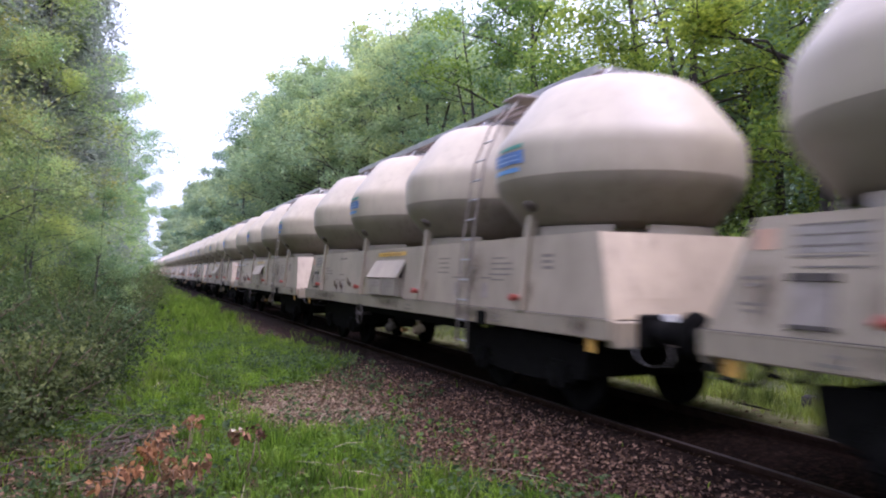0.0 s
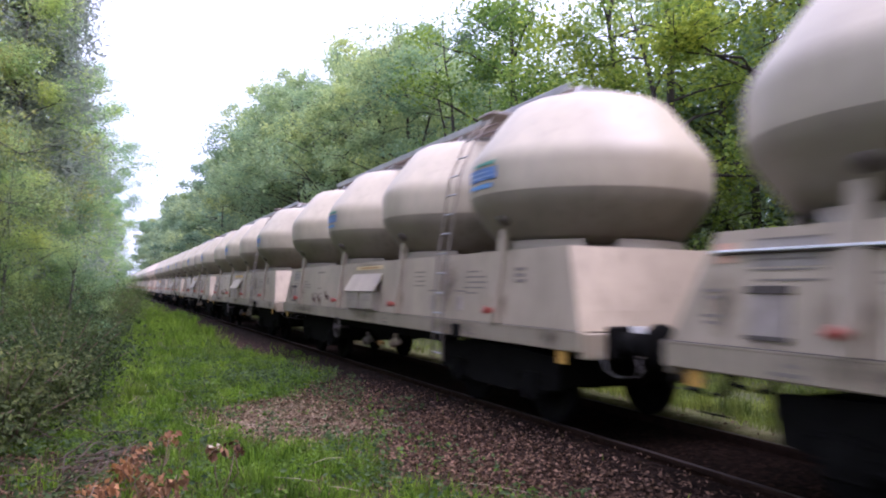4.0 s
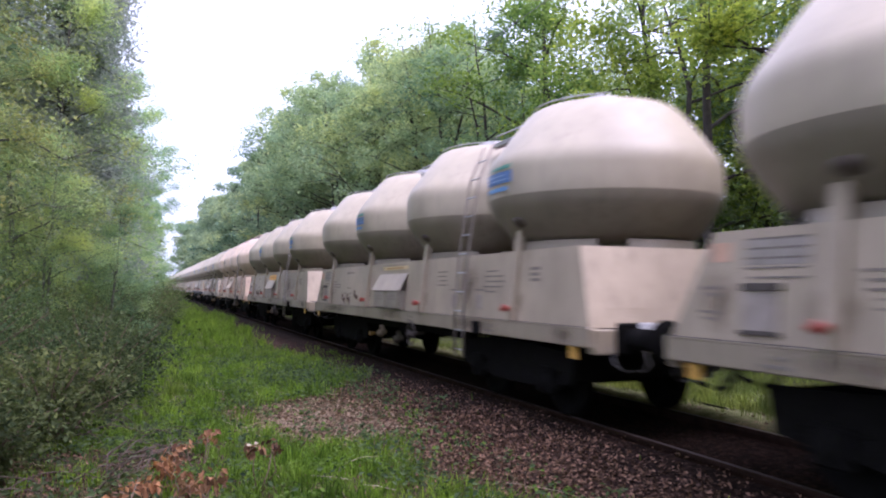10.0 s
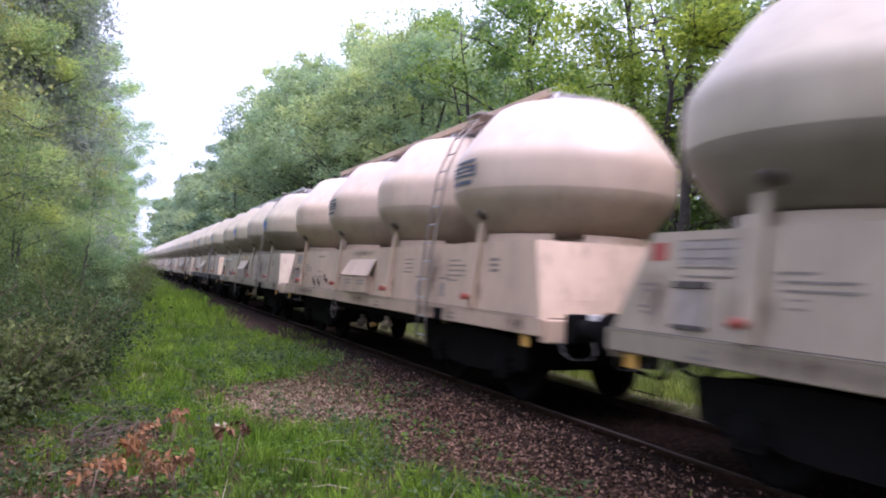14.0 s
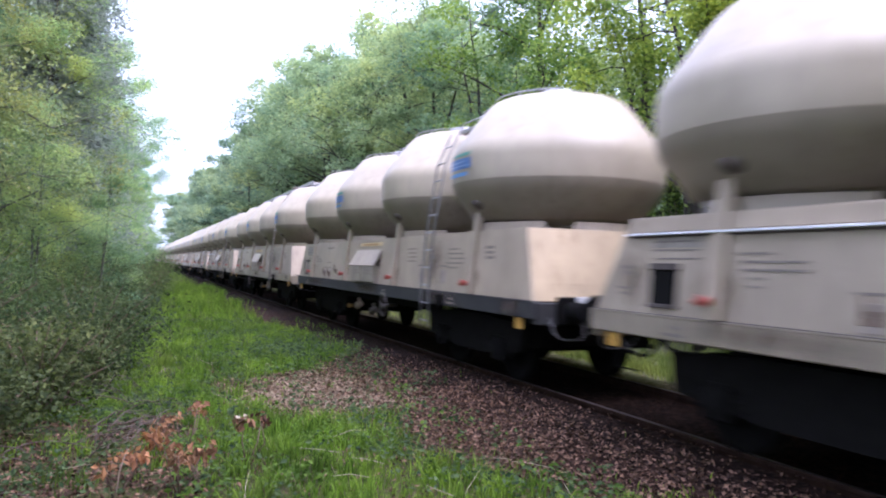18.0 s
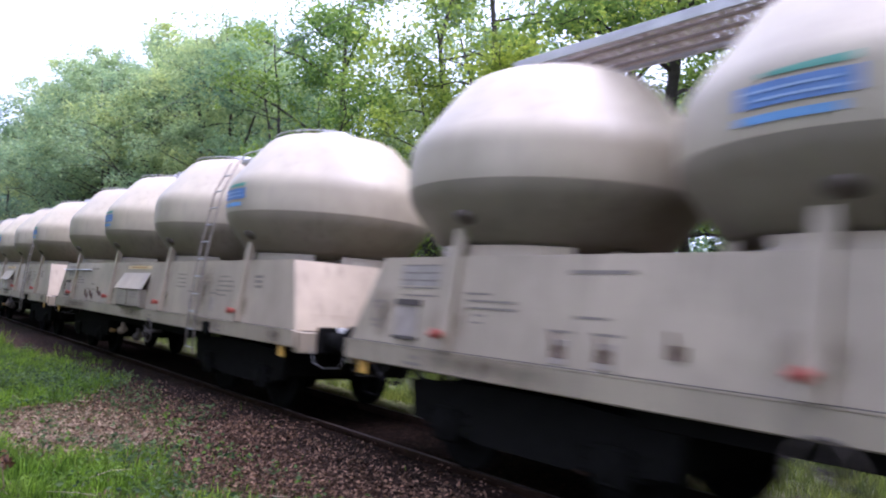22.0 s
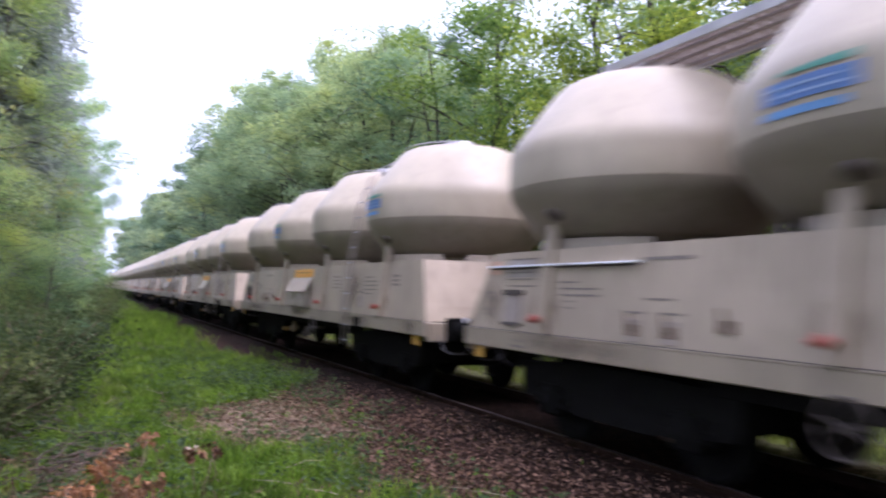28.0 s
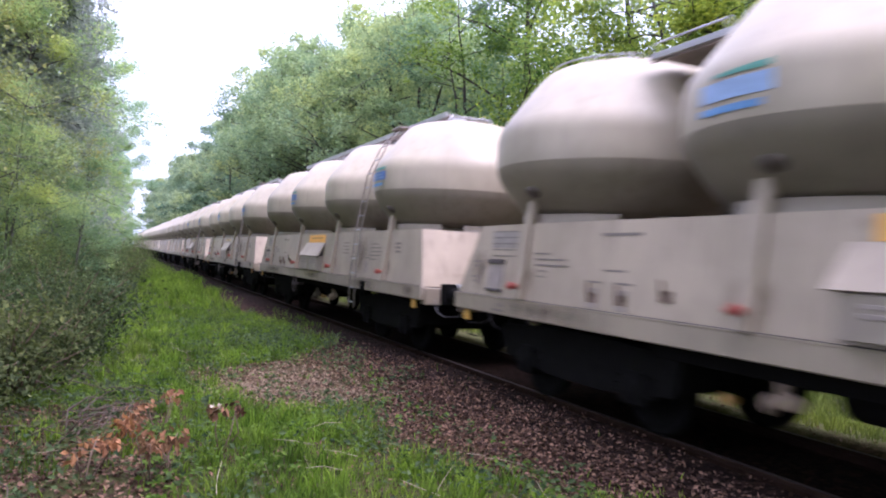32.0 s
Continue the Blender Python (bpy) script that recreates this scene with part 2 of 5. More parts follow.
def ground_mat():
    m, nt, p = base_mat("woodland_ground")
    tc = nt.nodes.new("ShaderNodeTexCoord")
    sep = nt.nodes.new("ShaderNodeSeparateXYZ")
    nt.links.new(tc.outputs["Object"], sep.inputs[0])
    wob = noise_node(nt, 0.55, 5, 0.65)
    add = nt.nodes.new("ShaderNodeMath")
    add.operation = "MULTIPLY_ADD"
    nt.links.new(wob, add.inputs[0])
    add.inputs[1].default_value = 2.0
    nt.links.new(sep.outputs["X"], add.inputs[2])
    mr = nt.nodes.new("ShaderNodeMapRange")
    nt.links.new(add.outputs[0], mr.inputs[0])
    mr.inputs[1].default_value, mr.inputs[2].default_value = 3.9, 4.7
    far = nt.nodes.new("ShaderNodeMapRange")
    nt.links.new(add.outputs[0], far.inputs[0])
    far.inputs[1].default_value, far.inputs[2].default_value = 7.2, 8.2
    far.inputs[3].default_value, far.inputs[4].default_value = 1.0, 0.0
    both = nt.nodes.new("ShaderNodeMath")
    both.operation = "MULTIPLY"
    nt.links.new(mr.outputs[0], both.inputs[0])
    nt.links.new(far.outputs[0], both.inputs[1])
    cell = nt.nodes.new("ShaderNodeTexVoronoi")
    cell.inputs["Scale"].default_value = 24.0
    nt.links.new(tc.outputs["Object"], cell.inputs["Vector"])
    bits = nt.nodes.new("ShaderNodeSeparateColor")
    nt.links.new(cell.outputs["Color"], bits.inputs[0])
    green = ramp(nt, noise_node(nt, 5, 6, 0.7), [(0.3, (0.03, 0.026, 0.014)), (0.55, (0.07, 0.075, 0.026)), (0.8, (0.14, 0.10, 0.055))])
    # straw-coloured soil, lightened as well to stand for daylight beyond the train
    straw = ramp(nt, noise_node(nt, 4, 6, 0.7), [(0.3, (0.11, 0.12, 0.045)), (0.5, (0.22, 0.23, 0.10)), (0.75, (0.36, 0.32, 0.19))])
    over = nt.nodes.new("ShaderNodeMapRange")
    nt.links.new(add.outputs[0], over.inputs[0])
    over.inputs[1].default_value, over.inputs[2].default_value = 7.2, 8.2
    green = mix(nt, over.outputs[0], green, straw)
    leafy = ramp(nt, bits.outputs[0], [(0.0, (0.024, 0.013, 0.009)), (0.5, (0.06, 0.034, 0.024)), (0.85, (0.12, 0.069, 0.049)), (1.0, (0.19, 0.118, 0.086))])
    brown = mix(nt, 1.0, leafy, ramp(nt, noise_node(nt, 7, 8, 0.8), [(0.3, (0.5, 0.5, 0.5)), (0.7, (1.25, 1.22, 1.2))]), "MULTIPLY")
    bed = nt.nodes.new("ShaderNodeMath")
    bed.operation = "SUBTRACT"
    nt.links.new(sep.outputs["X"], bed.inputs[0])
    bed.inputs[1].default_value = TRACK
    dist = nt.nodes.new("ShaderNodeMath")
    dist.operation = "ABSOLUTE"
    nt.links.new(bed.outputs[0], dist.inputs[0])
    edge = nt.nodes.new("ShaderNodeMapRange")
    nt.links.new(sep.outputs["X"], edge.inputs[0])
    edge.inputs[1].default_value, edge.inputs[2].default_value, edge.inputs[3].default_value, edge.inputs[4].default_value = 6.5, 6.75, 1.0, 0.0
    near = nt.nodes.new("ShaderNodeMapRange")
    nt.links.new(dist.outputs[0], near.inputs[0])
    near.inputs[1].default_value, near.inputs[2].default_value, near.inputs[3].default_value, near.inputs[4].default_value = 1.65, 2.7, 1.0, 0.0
    # oily dirt with the train's shade painted into the bed's colour
    oily_shaded = mix(nt, 1.0, leafy, ramp(nt, noise_node(nt, 5, 8, 0.8), [(0.3, (0.10, 0.095, 0.09)), (0.6, (0.26, 0.24, 0.23)), (0.8, (0.5, 0.46, 0.44))]), "MULTIPLY")
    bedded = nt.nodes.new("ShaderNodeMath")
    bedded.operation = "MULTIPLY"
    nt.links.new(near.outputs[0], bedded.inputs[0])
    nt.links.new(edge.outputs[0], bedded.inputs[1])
    nt.links.new(mix(nt, bedded.outputs[0], mix(nt, both.outputs[0], green, brown), oily_shaded), p.inputs["Base Color"])
    p.inputs["Roughness"].default_value = 1.0
    p.inputs["Specular IOR Level"].default_value = 0.08
    bump(nt, p, noise_node(nt, 25, 8, 0.75), 0.9, 0.04)
    return m


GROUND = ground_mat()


# ---- mesh tools ----
class Mesh:
    """Collects faces of one part."""

    def __init__(self):
        self.v, self.f, self.s = [], [], []

    def face(self, idx, smooth=False):
        self.f.append(idx)
        self.s.append(smooth)

    def box(self, x0, x1, y0, y1, z0, z1, c=0.006):
        """A box with chamfered edges."""
        c = min(c, (x1 - x0) * 0.3, (y1 - y0) * 0.3, (z1 - z0) * 0.3)
        b = len(self.v)
        cx, cy, cz = (x0 + x1) / 2, (y0 + y1) / 2, (z0 + z1) / 2
        hx, hy, hz = (x1 - x0) / 2, (y1 - y0) / 2, (z1 - z0) / 2
        ids = {}
        for sx in (-1, 1):
            for sy in (-1, 1):
                for sz in (-1, 1):
                    for a, (dx, dy, dz) in enumerate(((0, c, c), (c, 0, c), (c, c, 0))):
                        ids[sx, sy, sz, a] = len(self.v)
                        self.v.append((cx + sx * (hx - dx), cy + sy * (hy - dy), cz + sz * (hz - dz)))
        for s in (-1, 1):
            for a, quad in ((0, [(s, -1, -1), (s, 1, -1), (s, 1, 1), (s, -1, 1)]), (1, [(-1, s, -1), (-1, s, 1), (1, s, 1), (1, s, -1)]),
                            (2, [(-1, -1, s), (1, -1, s), (1, 1, s), (-1, 1, s)])):
                f = [ids[*q, a] for q in quad]
                self.face(f if s > 0 else f[::-1])
        for s in (-1, 1):
            for r in (-1, 1):
                for (p, q, a, b2) in (((s, r, -1), (s, r, 1), 0, 1), ((s, -1, r), (s, 1, r), 0, 2), ((-1, s, r), (1, s, r), 1, 2)):
                    f = [ids[*p, a], ids[*q, a], ids[*q, b2], ids[*p, b2]]
                    self.face(f)
        for sx in (-1, 1):
            for sy in (-1, 1):
                for sz in (-1, 1):
                    self.face([ids[sx, sy, sz, 0], ids[sx, sy, sz, 1], ids[sx, sy, sz, 2]])
        return self

    def prism(self, bottom, top):
        """Joins two like rings of points with walls and caps."""
        b, n = len(self.v), len(bottom)
        self.v += list(bottom) + list(top)
        for i in range(n):
            j = (i + 1) % n
            self.face([b + i, b + j, b + n + j, b + n + i])
        self.face([b + i for i in range(n)][::-1])
        self.face([b + n + i for i in range(n)])
        return self

    def tube(self, pts, radii, seg=8, caps=True):
        """A round bar along points."""
        if isinstance(radii, (int, float)):
            radii = [radii] * len(pts)
        b = len(self.v)
        P = [Vector(p) for p in pts]
        for i, p in enumerate(P):
            d = (P[min(i + 1, len(P) - 1)] - P[max(i - 1, 0)]).normalized()
            u = d.cross(Vector((0.31, 0.17, 0.93)) if abs(d.z) < 0.9 else Vector((1, 0.1, 0))).normalized()
            w = d.cross(u)
            for k in range(seg):
                a = 2 * math.pi * k / seg
                self.v.append(tuple(p + (u * math.cos(a) + w * math.sin(a)) * radii[i]))
        for i in range(len(P) - 1):
            for k in range(seg):
                k2 = (k + 1) % seg
                self.face([b + i * seg + k, b + i * seg + k2, b + (i + 1) * seg + k2, b + (i + 1) * seg + k], True)
        if caps:
            self.face([b + k for k in range(seg)][::-1])
            self.face([b + (len(P) - 1) * seg + k for k in range(seg)])
        return self

    def lathe(self, profile, seg=48, at=(0, 0, 0), axis="z", a0=0.0, a1=360.0):
        """Turns (radius, height) pairs about an axis."""
        b, n = len(self.v), len(profile)
        whole = abs(a1 - a0) > 359
        cols = seg if whole else seg + 1
        for k in range(cols):
            a = radians(a0 + (a1 - a0) * k / seg)
            for r, h in profile:
                q = (r * math.cos(a), r * math.sin(a), h) if axis == "z" else (h, r * math.cos(a), r * math.sin(a)) if axis == "x" else (r * math.sin(a), h, r * math.cos(a))
                self.v.append((at[0] + q[0], at[1] + q[1], at[2] + q[2]))
        for k in range(seg):
            k2 = (k + 1) % cols
            for i in range(n - 1):
                self.face([b + k * n + i, b + k2 * n + i, b + k2 * n + i + 1, b + k * n + i + 1], True)
        return self

    def data(self, name, mat):
        me = bpy.data.meshes.new(name)
        me.from_pydata(self.v, [], self.f)
        me.polygons.foreach_set("use_smooth", self.s)
        me.materials.append(mat)
        bm = bmesh.new()
        bm.from_mesh(me)
        bmesh.ops.recalc_face_normals(bm, faces=bm.faces)
        bm.to_mesh(me)
        bm.free()
        return me


def sheet_mesh(name, verts, faces, mat, smooth=False):
    """A mesh of many like faces from arrays."""
    me = bpy.data.meshes.new(name)
    faces = np.asarray(faces, np.int32)
    me.vertices.add(len(verts))
    me.vertices.foreach_set("co", np.asarray(verts, np.float32).ravel())
    me.loops.add(faces.size)
    me.loops.foreach_set("vertex_index", faces.ravel())
    me.polygons.add(len(faces))
    me.polygons.foreach_set("loop_start", np.arange(0, faces.size, faces.shape[1], dtype=np.int32))
    me.polygons.foreach_set("use_smooth", np.full(len(faces), smooth))
    me.update(calc_edges=True)
    me.materials.append(mat)
    return me


def thing(name, m, label, category, group="", kind=""):
    ob = new(name)
    ob.matrix_world = m
    return tagged(ob, label, category, group, kind)


def part(name, me, parent, label="", at=None):
    ob = new(name, me)
    ob.parent = parent
    if at is not None:
        ob.matrix_local = at
    if label:
        tagged(ob, label)
    return ob


CACHE = {}


def shared(key, mat, make):
    """The mesh under this key and material, made once."""
    k = (key, mat.name)
    if k not in CACHE:
        g = Mesh()
        make(g)
        CACHE[k] = g.data(key, mat)
    return CACHE[k]


# ---- ground and track ----
RAIL = 0.125          # rail top


def ground_height(x, y):
    h = 0.05 * math.sin(x * 0.7 + 1.3) * math.sin(y * 0.45) + 0.04 * noise.noise((x * 0.9, y * 0.9, 0.0)) + 0.025 * noise.noise((x * 3, y * 3, 4.0))
    bed = max(0.0, 1 - abs(x - TRACK) / 2.2)
    h = h * (1 - min(1, bed * 1.6)) + min(0.02, bed * 0.05) - 0.02 + 0.112 * max(0, min(1, (abs(x - TRACK) - 0.8) / 0.1)) * max(0, min(1, (2.5 - abs(x - TRACK)) / 0.9))
    if x < -1.0:
        h += min(0.6, (-1.0 - x) * 0.08)
    if x > 11:
        h += min(0.8, (x - 11) * 0.08)
    return h


def build_ground():
    xs = np.concatenate([[-1500, -700, -300, -140, -70, -40, -25, -16, -10], np.arange(-7, 12.01, 0.25), [14, 18, 25, 40, 70, 140, 300, 700, 1500]])
    ys = np.concatenate([[-1500, -700, -300, -120, -50, -25, -12], np.arange(-6, 30, 0.25), np.arange(30, 90, 1.0), [100, 120, 150, 200, 280, 400, 700, 1500]])
    v = [(x, y, ground_height(x, y)) for y in ys for x in xs]
    n = len(xs)
    f = [(j * n + i, j * n + i + 1, (j + 1) * n + i + 1, (j + 1) * n + i) for j in range(len(ys) - 1) for i in range(n - 1)]
    ob = new("ground", sheet_mesh("ground", v, f, GROUND, True))
    tagged(ob, "grassy woodland ground with brown leaf litter beside the track", "ground", kind="structure")


build_ground()


def build_track():
    prof = [(-0.075, -0.15), (0.075, -0.15), (0.075, -0.135), (0.012, -0.11), (0.012, -0.045), (0.036, -0.035), (0.036, -0.004), (0.03, 0.0), (-0.03, 0.0), (-0.036, -0.004),
            (-0.036, -0.035), (-0.012, -0.045), (-0.012, -0.11), (-0.075, -0.135)]
    track = thing("railway_track", pose(TRACK, 0, RAIL), "rusty railway track on dark sleepers strewn with leaves", "railway track", kind="structure")
    for s in (-1, 1):
        g = Mesh()
        g.prism([(s * 0.754 + x, -40, z) for x, z in prof], [(s * 0.754 + x, 420, z) for x, z in prof])
        part("rail", g.data("rail", RAIL_RUST), track, "rusty steel rail")
        g = Mesh().box(s * 0.754 - 0.024, s * 0.754 + 0.024, -40, 420, -0.001, 0.0015)
        part("running_surface", g.data("running_surface", RAIL_TOP), track, "worn bright running surface of the rail")
    sl = shared("sleeper", TIMBER, lambda g: g.box(-1.3, 1.3, -0.13, 0.13, -0.27, -0.125, 0.015))
    for i in range(110):
        part("sleeper", sl, track, at=pose(random.uniform(-0.03, 0.03), -8 + i * 0.63, random.uniform(-0.012, 0.0), 0, 0, random.uniform(-1.2, 1.2)))
    return track


build_track()

# ---- wagons ----
S_AT = (1.42, 4.75, 8.08, 11.41)      # middles of the four silos
LENGTH, FRONT, BACK = 14.676, -0.33, 13.13
TOP_Z, SILL_Z, LOW_Z = 2.075, 1.175, 0.965
SILO_PROFILE = [(0.7, 2.02), (0.98, 2.15), (1.11, 2.19), (1.22, 2.25), (1.36, 2.425), (1.46, 2.56), (1.505, 2.63), (1.535, 2.695), (1.552, 2.76), (1.56, 2.83), (1.561, 2.95), (1.56, 3.07), (1.556, 3.13),
                (1.543, 3.19), (1.52, 3.25), (1.48, 3.315), (1.36, 3.48), (1.18, 3.72), (1.06, 3.87), (0.98, 3.945), (0.88, 3.995), (0.74, 4.03), (0.45, 4.07), (0.0, 4.09)]


def half(z):
    """Half width of the leaning side wall at a height."""
    return 1.36 - (z - SILL_Z) / (TOP_Z - SILL_Z) * 0.07


def side_plate(g, s):
    a, b, t = half(SILL_Z), half(TOP_Z), 0.02
    g.prism([(s * a, FRONT + 0.04, SILL_Z), (s * a, BACK - 0.04, SILL_Z), (s * (a - t), BACK - 0.04, SILL_Z), (s * (a - t), FRONT + 0.04, SILL_Z)],
            [(s * b, 0, TOP_Z), (s * b, 12.62, TOP_Z), (s * (b - t), 12.62, TOP_Z), (s * (b - t), 0, TOP_Z)])


def end_plate(g, front):
    a, b, t = half(SILL_Z) - 0.022, half(TOP_Z) - 0.022, 0.02
    y0, y1, d = (FRONT + 0.04, 0.0, t) if front else (BACK - 0.04, 12.62, -t)
    g.prism([(-a, y0, SILL_Z), (a, y0, SILL_Z), (a, y0 + d, SILL_Z), (-a, y0 + d, SILL_Z)], [(-b, y1, TOP_Z), (b, y1, TOP_Z), (b, y1 + d, TOP_Z), (-b, y1 + d, TOP_Z)])


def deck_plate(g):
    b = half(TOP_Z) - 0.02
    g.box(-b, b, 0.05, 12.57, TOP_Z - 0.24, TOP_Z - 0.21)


def sill_beam(g, s):
    g.box(s * 1.37 - 0.03, s * 1.37 + 0.03, FRONT, BACK, LOW_Z, SILL_Z, 0.012)
    g.box(s * 1.33 - 0.074, s * 1.33 + 0.074, FRONT + 0.02, BACK - 0.02, SILL_Z - 0.014, SILL_Z + 0.006, 0.004)


def head_stock(g, front):
    y = FRONT if front else BACK
    g.box(-1.335, 1.335, y - 0.03, y + 0.12 if front else y + 0.03, LOW_Z - 0.07, SILL_Z - 0.016, 0.012)


def silo_shell(g):
    g.lathe([p for p in SILO_PROFILE if p[1] >= 2.76], 64)


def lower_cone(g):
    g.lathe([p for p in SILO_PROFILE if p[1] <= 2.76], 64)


def base_ring(g):
    for a in range(160, 520, 90):
        g.lathe([(1.17, 1.86), (1.20, 1.86), (1.20, 2.195), (1.17, 2.195), (1.17, 1.86)], 12, a0=a, a1=a + 72)
    g.lathe([(0.98, 1.86), (1.0, 1.86), (1.0, 2.16), (0.98, 2.16), (0.98, 1.86)], 30)


def manhole(g):
    g.lathe([(0.0, 4.2), (0.24, 4.19), (0.27, 4.17), (0.27, 4.1), (0.3, 4.1), (0.3, 4.06)], 24)


def hoop(g):
    pts = [(math.cos(radians(a)) * 0.92, math.sin(radians(a)) * 0.92, 4.03) for a in range(120, 241, 12)]
    g.tube(pts, 0.011, 6)
    for a in (120, 156, 204, 240):
        g.tube([(math.cos(radians(a)) * 0.92, math.sin(radians(a)) * 0.92, 3.94), (math.cos(radians(a)) * 0.92, math.sin(radians(a)) * 0.92, 4.03)], 0.01, 6)


def lug(g):
    """The dark support fitting under the belly, beside the strut."""
    b = len(g.v)
    g.lathe([(0.0, 0.0), (0.05, 0.012), (0.1, 0.035), (0.13, 0.09)], 18, axis="x")
    g.v[b:] = [(-1.40 + x * 0.9 - (z * 0.55), y * 1.15 - 0.12, 2.43 + z * 0.62) for x, y, z in g.v[b:]]


def strut(g):
    """A leaning upright of channel section from the sill to the silo."""
    def ring(x, z):
        return [(x, -0.068, z), (x, 0.068, z), (x + 0.09, 0.068, z), (x + 0.09, 0.05, z), (x + 0.016, 0.05, z), (x + 0.016, -0.05, z), (x + 0.09, -0.05, z), (x + 0.09, -0.068, z)]
    g.prism(ring(-1.45, 1.19), ring(-1.285, 2.4))


def stripe(g, z0, z1, a0, a1, z2=None):
    """A painted band that lies on the silo's drum."""
    def r_at(z):
        for (r0, h0), (r1, h1) in zip(SILO_PROFILE, SILO_PROFILE[1:]):
            if h0 <= z <= h1:
                return r0 + (r1 - r0) * (z - h0) / (h1 - h0)
    b = len(g.v)
    n = 10
    for i in range(n + 1):
        k = i / n
        a = radians(a0 + (a1 - a0) * k)
        lo, hi = z0, z1 + (0 if z2 is None else (z2 - z1) * k)
        for d in (0.004, 0.009):
            for q in range(4):
                z = lo + (hi - lo) * q / 3
                r = r_at(z) + d
                g.v.append((r * math.cos(a), r * math.sin(a), z))
    for i in range(n):
        for q in range(3):
            o = b + i * 8 + 4 + q
            g.face([o, o + 8, o + 9, o + 1], True)


def stripe_proud(g, z, a0, a1):
    h = Mesh()
    stripe(h, z, z + 0.016, a0, a1)
    b = len(g.v)
    g.v += [(x * 1.004, y * 1.004, q) for x, y, q in h.v]
    for f in h.f:
        g.face([i + b for i in f], True)




def ladder_rail(g, s, tall):
    y = 2.94 + s * 0.16
    line = [(-1.47, y, 0.6), (-1.47, y, 1.2), (-1.40, y, 2.08), (-1.22, y, 3.2), (-0.98, y, 3.75), (-0.62, y, 4.2)]
    g.tube(line if tall else line[:5], 0.016, 6)


def rung(g):
    g.tube([(0, -0.16, 0), (0, 0.16, 0)], 0.0115, 6)


def wheelset_wheel(g, s):
    x = s * 0.72
    g.lathe([(0.09, x - 0.08), (0.11, x - 0.08), (0.13, x - 0.03), (0.38, x - 0.02), (0.40, x - 0.055), (0.46, x - 0.055), (0.46, x + 0.055), (0.40, x + 0.055), (0.38, x + 0.02),
             (0.13, x + 0.03), (0.11, x + 0.08), (0.09, x + 0.08)], 32, axis="x")


def axle(g):
    g.tube([(-1.05, 0, 0), (1.05, 0, 0)], 0.08, 12)


def bogie_frame(g):
    for s in (-1, 1):
        x0, x1 = s * 1.0 - 0.06, s * 1.0 + 0.06
        g.prism([(x0, -1.56, 0.46), (x1, -1.56, 0.46), (x1, -0.5, 0.34), (x1, 0.5, 0.34), (x1, 1.56, 0.46), (x0, 1.56, 0.46), (x0, 0.5, 0.34), (x0, -0.5, 0.34)],
                [(x0, -1.62, 0.82), (x1, -1.62, 0.82), (x1, -0.5, 0.88), (x1, 0.5, 0.88), (x1, 1.62, 0.82), (x0, 1.62, 0.82), (x0, 0.5, 0.88), (x0, -0.5, 0.88)])
    g.box(-1.0, 1.0, -0.2, 0.2, 0.58, 0.84, 0.02)
    for y in (-1.56, 1.56):
        g.box(-1.0, 1.0, y - 0.04, y + 0.04, 0.5, 0.8, 0.01)


def axle_box(g):
    g.box(-0.1, 0.1, -0.17, 0.17, -0.17, 0.16, 0.03)
    g.lathe([(0.0, -0.13), (0.1, -0.13), (0.13, -0.1), (0.13, 0.0)], 16, axis="x")


def coil(g):
    pts = [(0.07 * math.cos(a * 0.9), 0.07 * math.sin(a * 0.9), 0.012 * a) for a in range(0, 22)]
    g.tube(pts, 0.014, 5)


def brake_block(g):
    g.prism([(-0.05, -0.03, -0.2), (0.05, -0.03, -0.2), (0.05, 0.03, -0.2), (-0.05, 0.03, -0.2)], [(-0.05, -0.05, 0.2), (0.05, -0.05, 0.2), (0.05, 0.03, 0.2), (-0.05, 0.03, 0.2)])


def buffer_housing(g):
    g.box(-0.2, 0.2, -0.05, 0.02, -0.17, 0.17, 0.02)
    g.tube([(0, -0.04, 0), (0, -0.36, 0)], 0.115, 16)


def buffer_head(g):
    g.tube([(0, -0.3, 0), (0, -0.58, 0)], 0.08, 14)
    g.lathe([(0.0, -0.616), (0.12, -0.612), (0.22, -0.598), (0.225, -0.585), (0.21, -0.57), (0.08, -0.56)], 28, axis="y")


def coupling(g):
    g.box(-0.05, 0.05, -0.42, 0.1, -0.07, 0.07, 0.02)
    for s in (-1, 1):
        g.tube([(s * 0.07, -0.3, 0.02), (s * 0.08, -0.55, -0.18), (s * 0.05, -0.62, -0.26)], 0.022, 8)
    g.tube([(-0.16, -0.45, -0.14), (0.16, -0.45, -0.14)], 0.028, 8)


def hose(g):
    pts = [(0.0, 0.0, 0.0), (0.0, -0.14, -0.03), (0.0, -0.26, -0.16), (0.02, -0.38, -0.3), (0.04, -0.5, -0.33)]
    g.tube(pts, 0.026, 8)


def step_stirrup(g):
    g.tube([(0, -0.15, 0.05), (0, -0.15, -0.3), (0, 0.15, -0.3), (0, 0.15, 0.05)], 0.012, 6)


def shunter_handle(g):
    g.tube([(-0.22, 0, 0.12), (-0.22, -0.1, -0.06), (-0.12, -0.14, -0.13), (0.12, -0.14, -0.13), (0.22, -0.1, -0.06), (0.22, 0, 0.12)], 0.0065, 6)


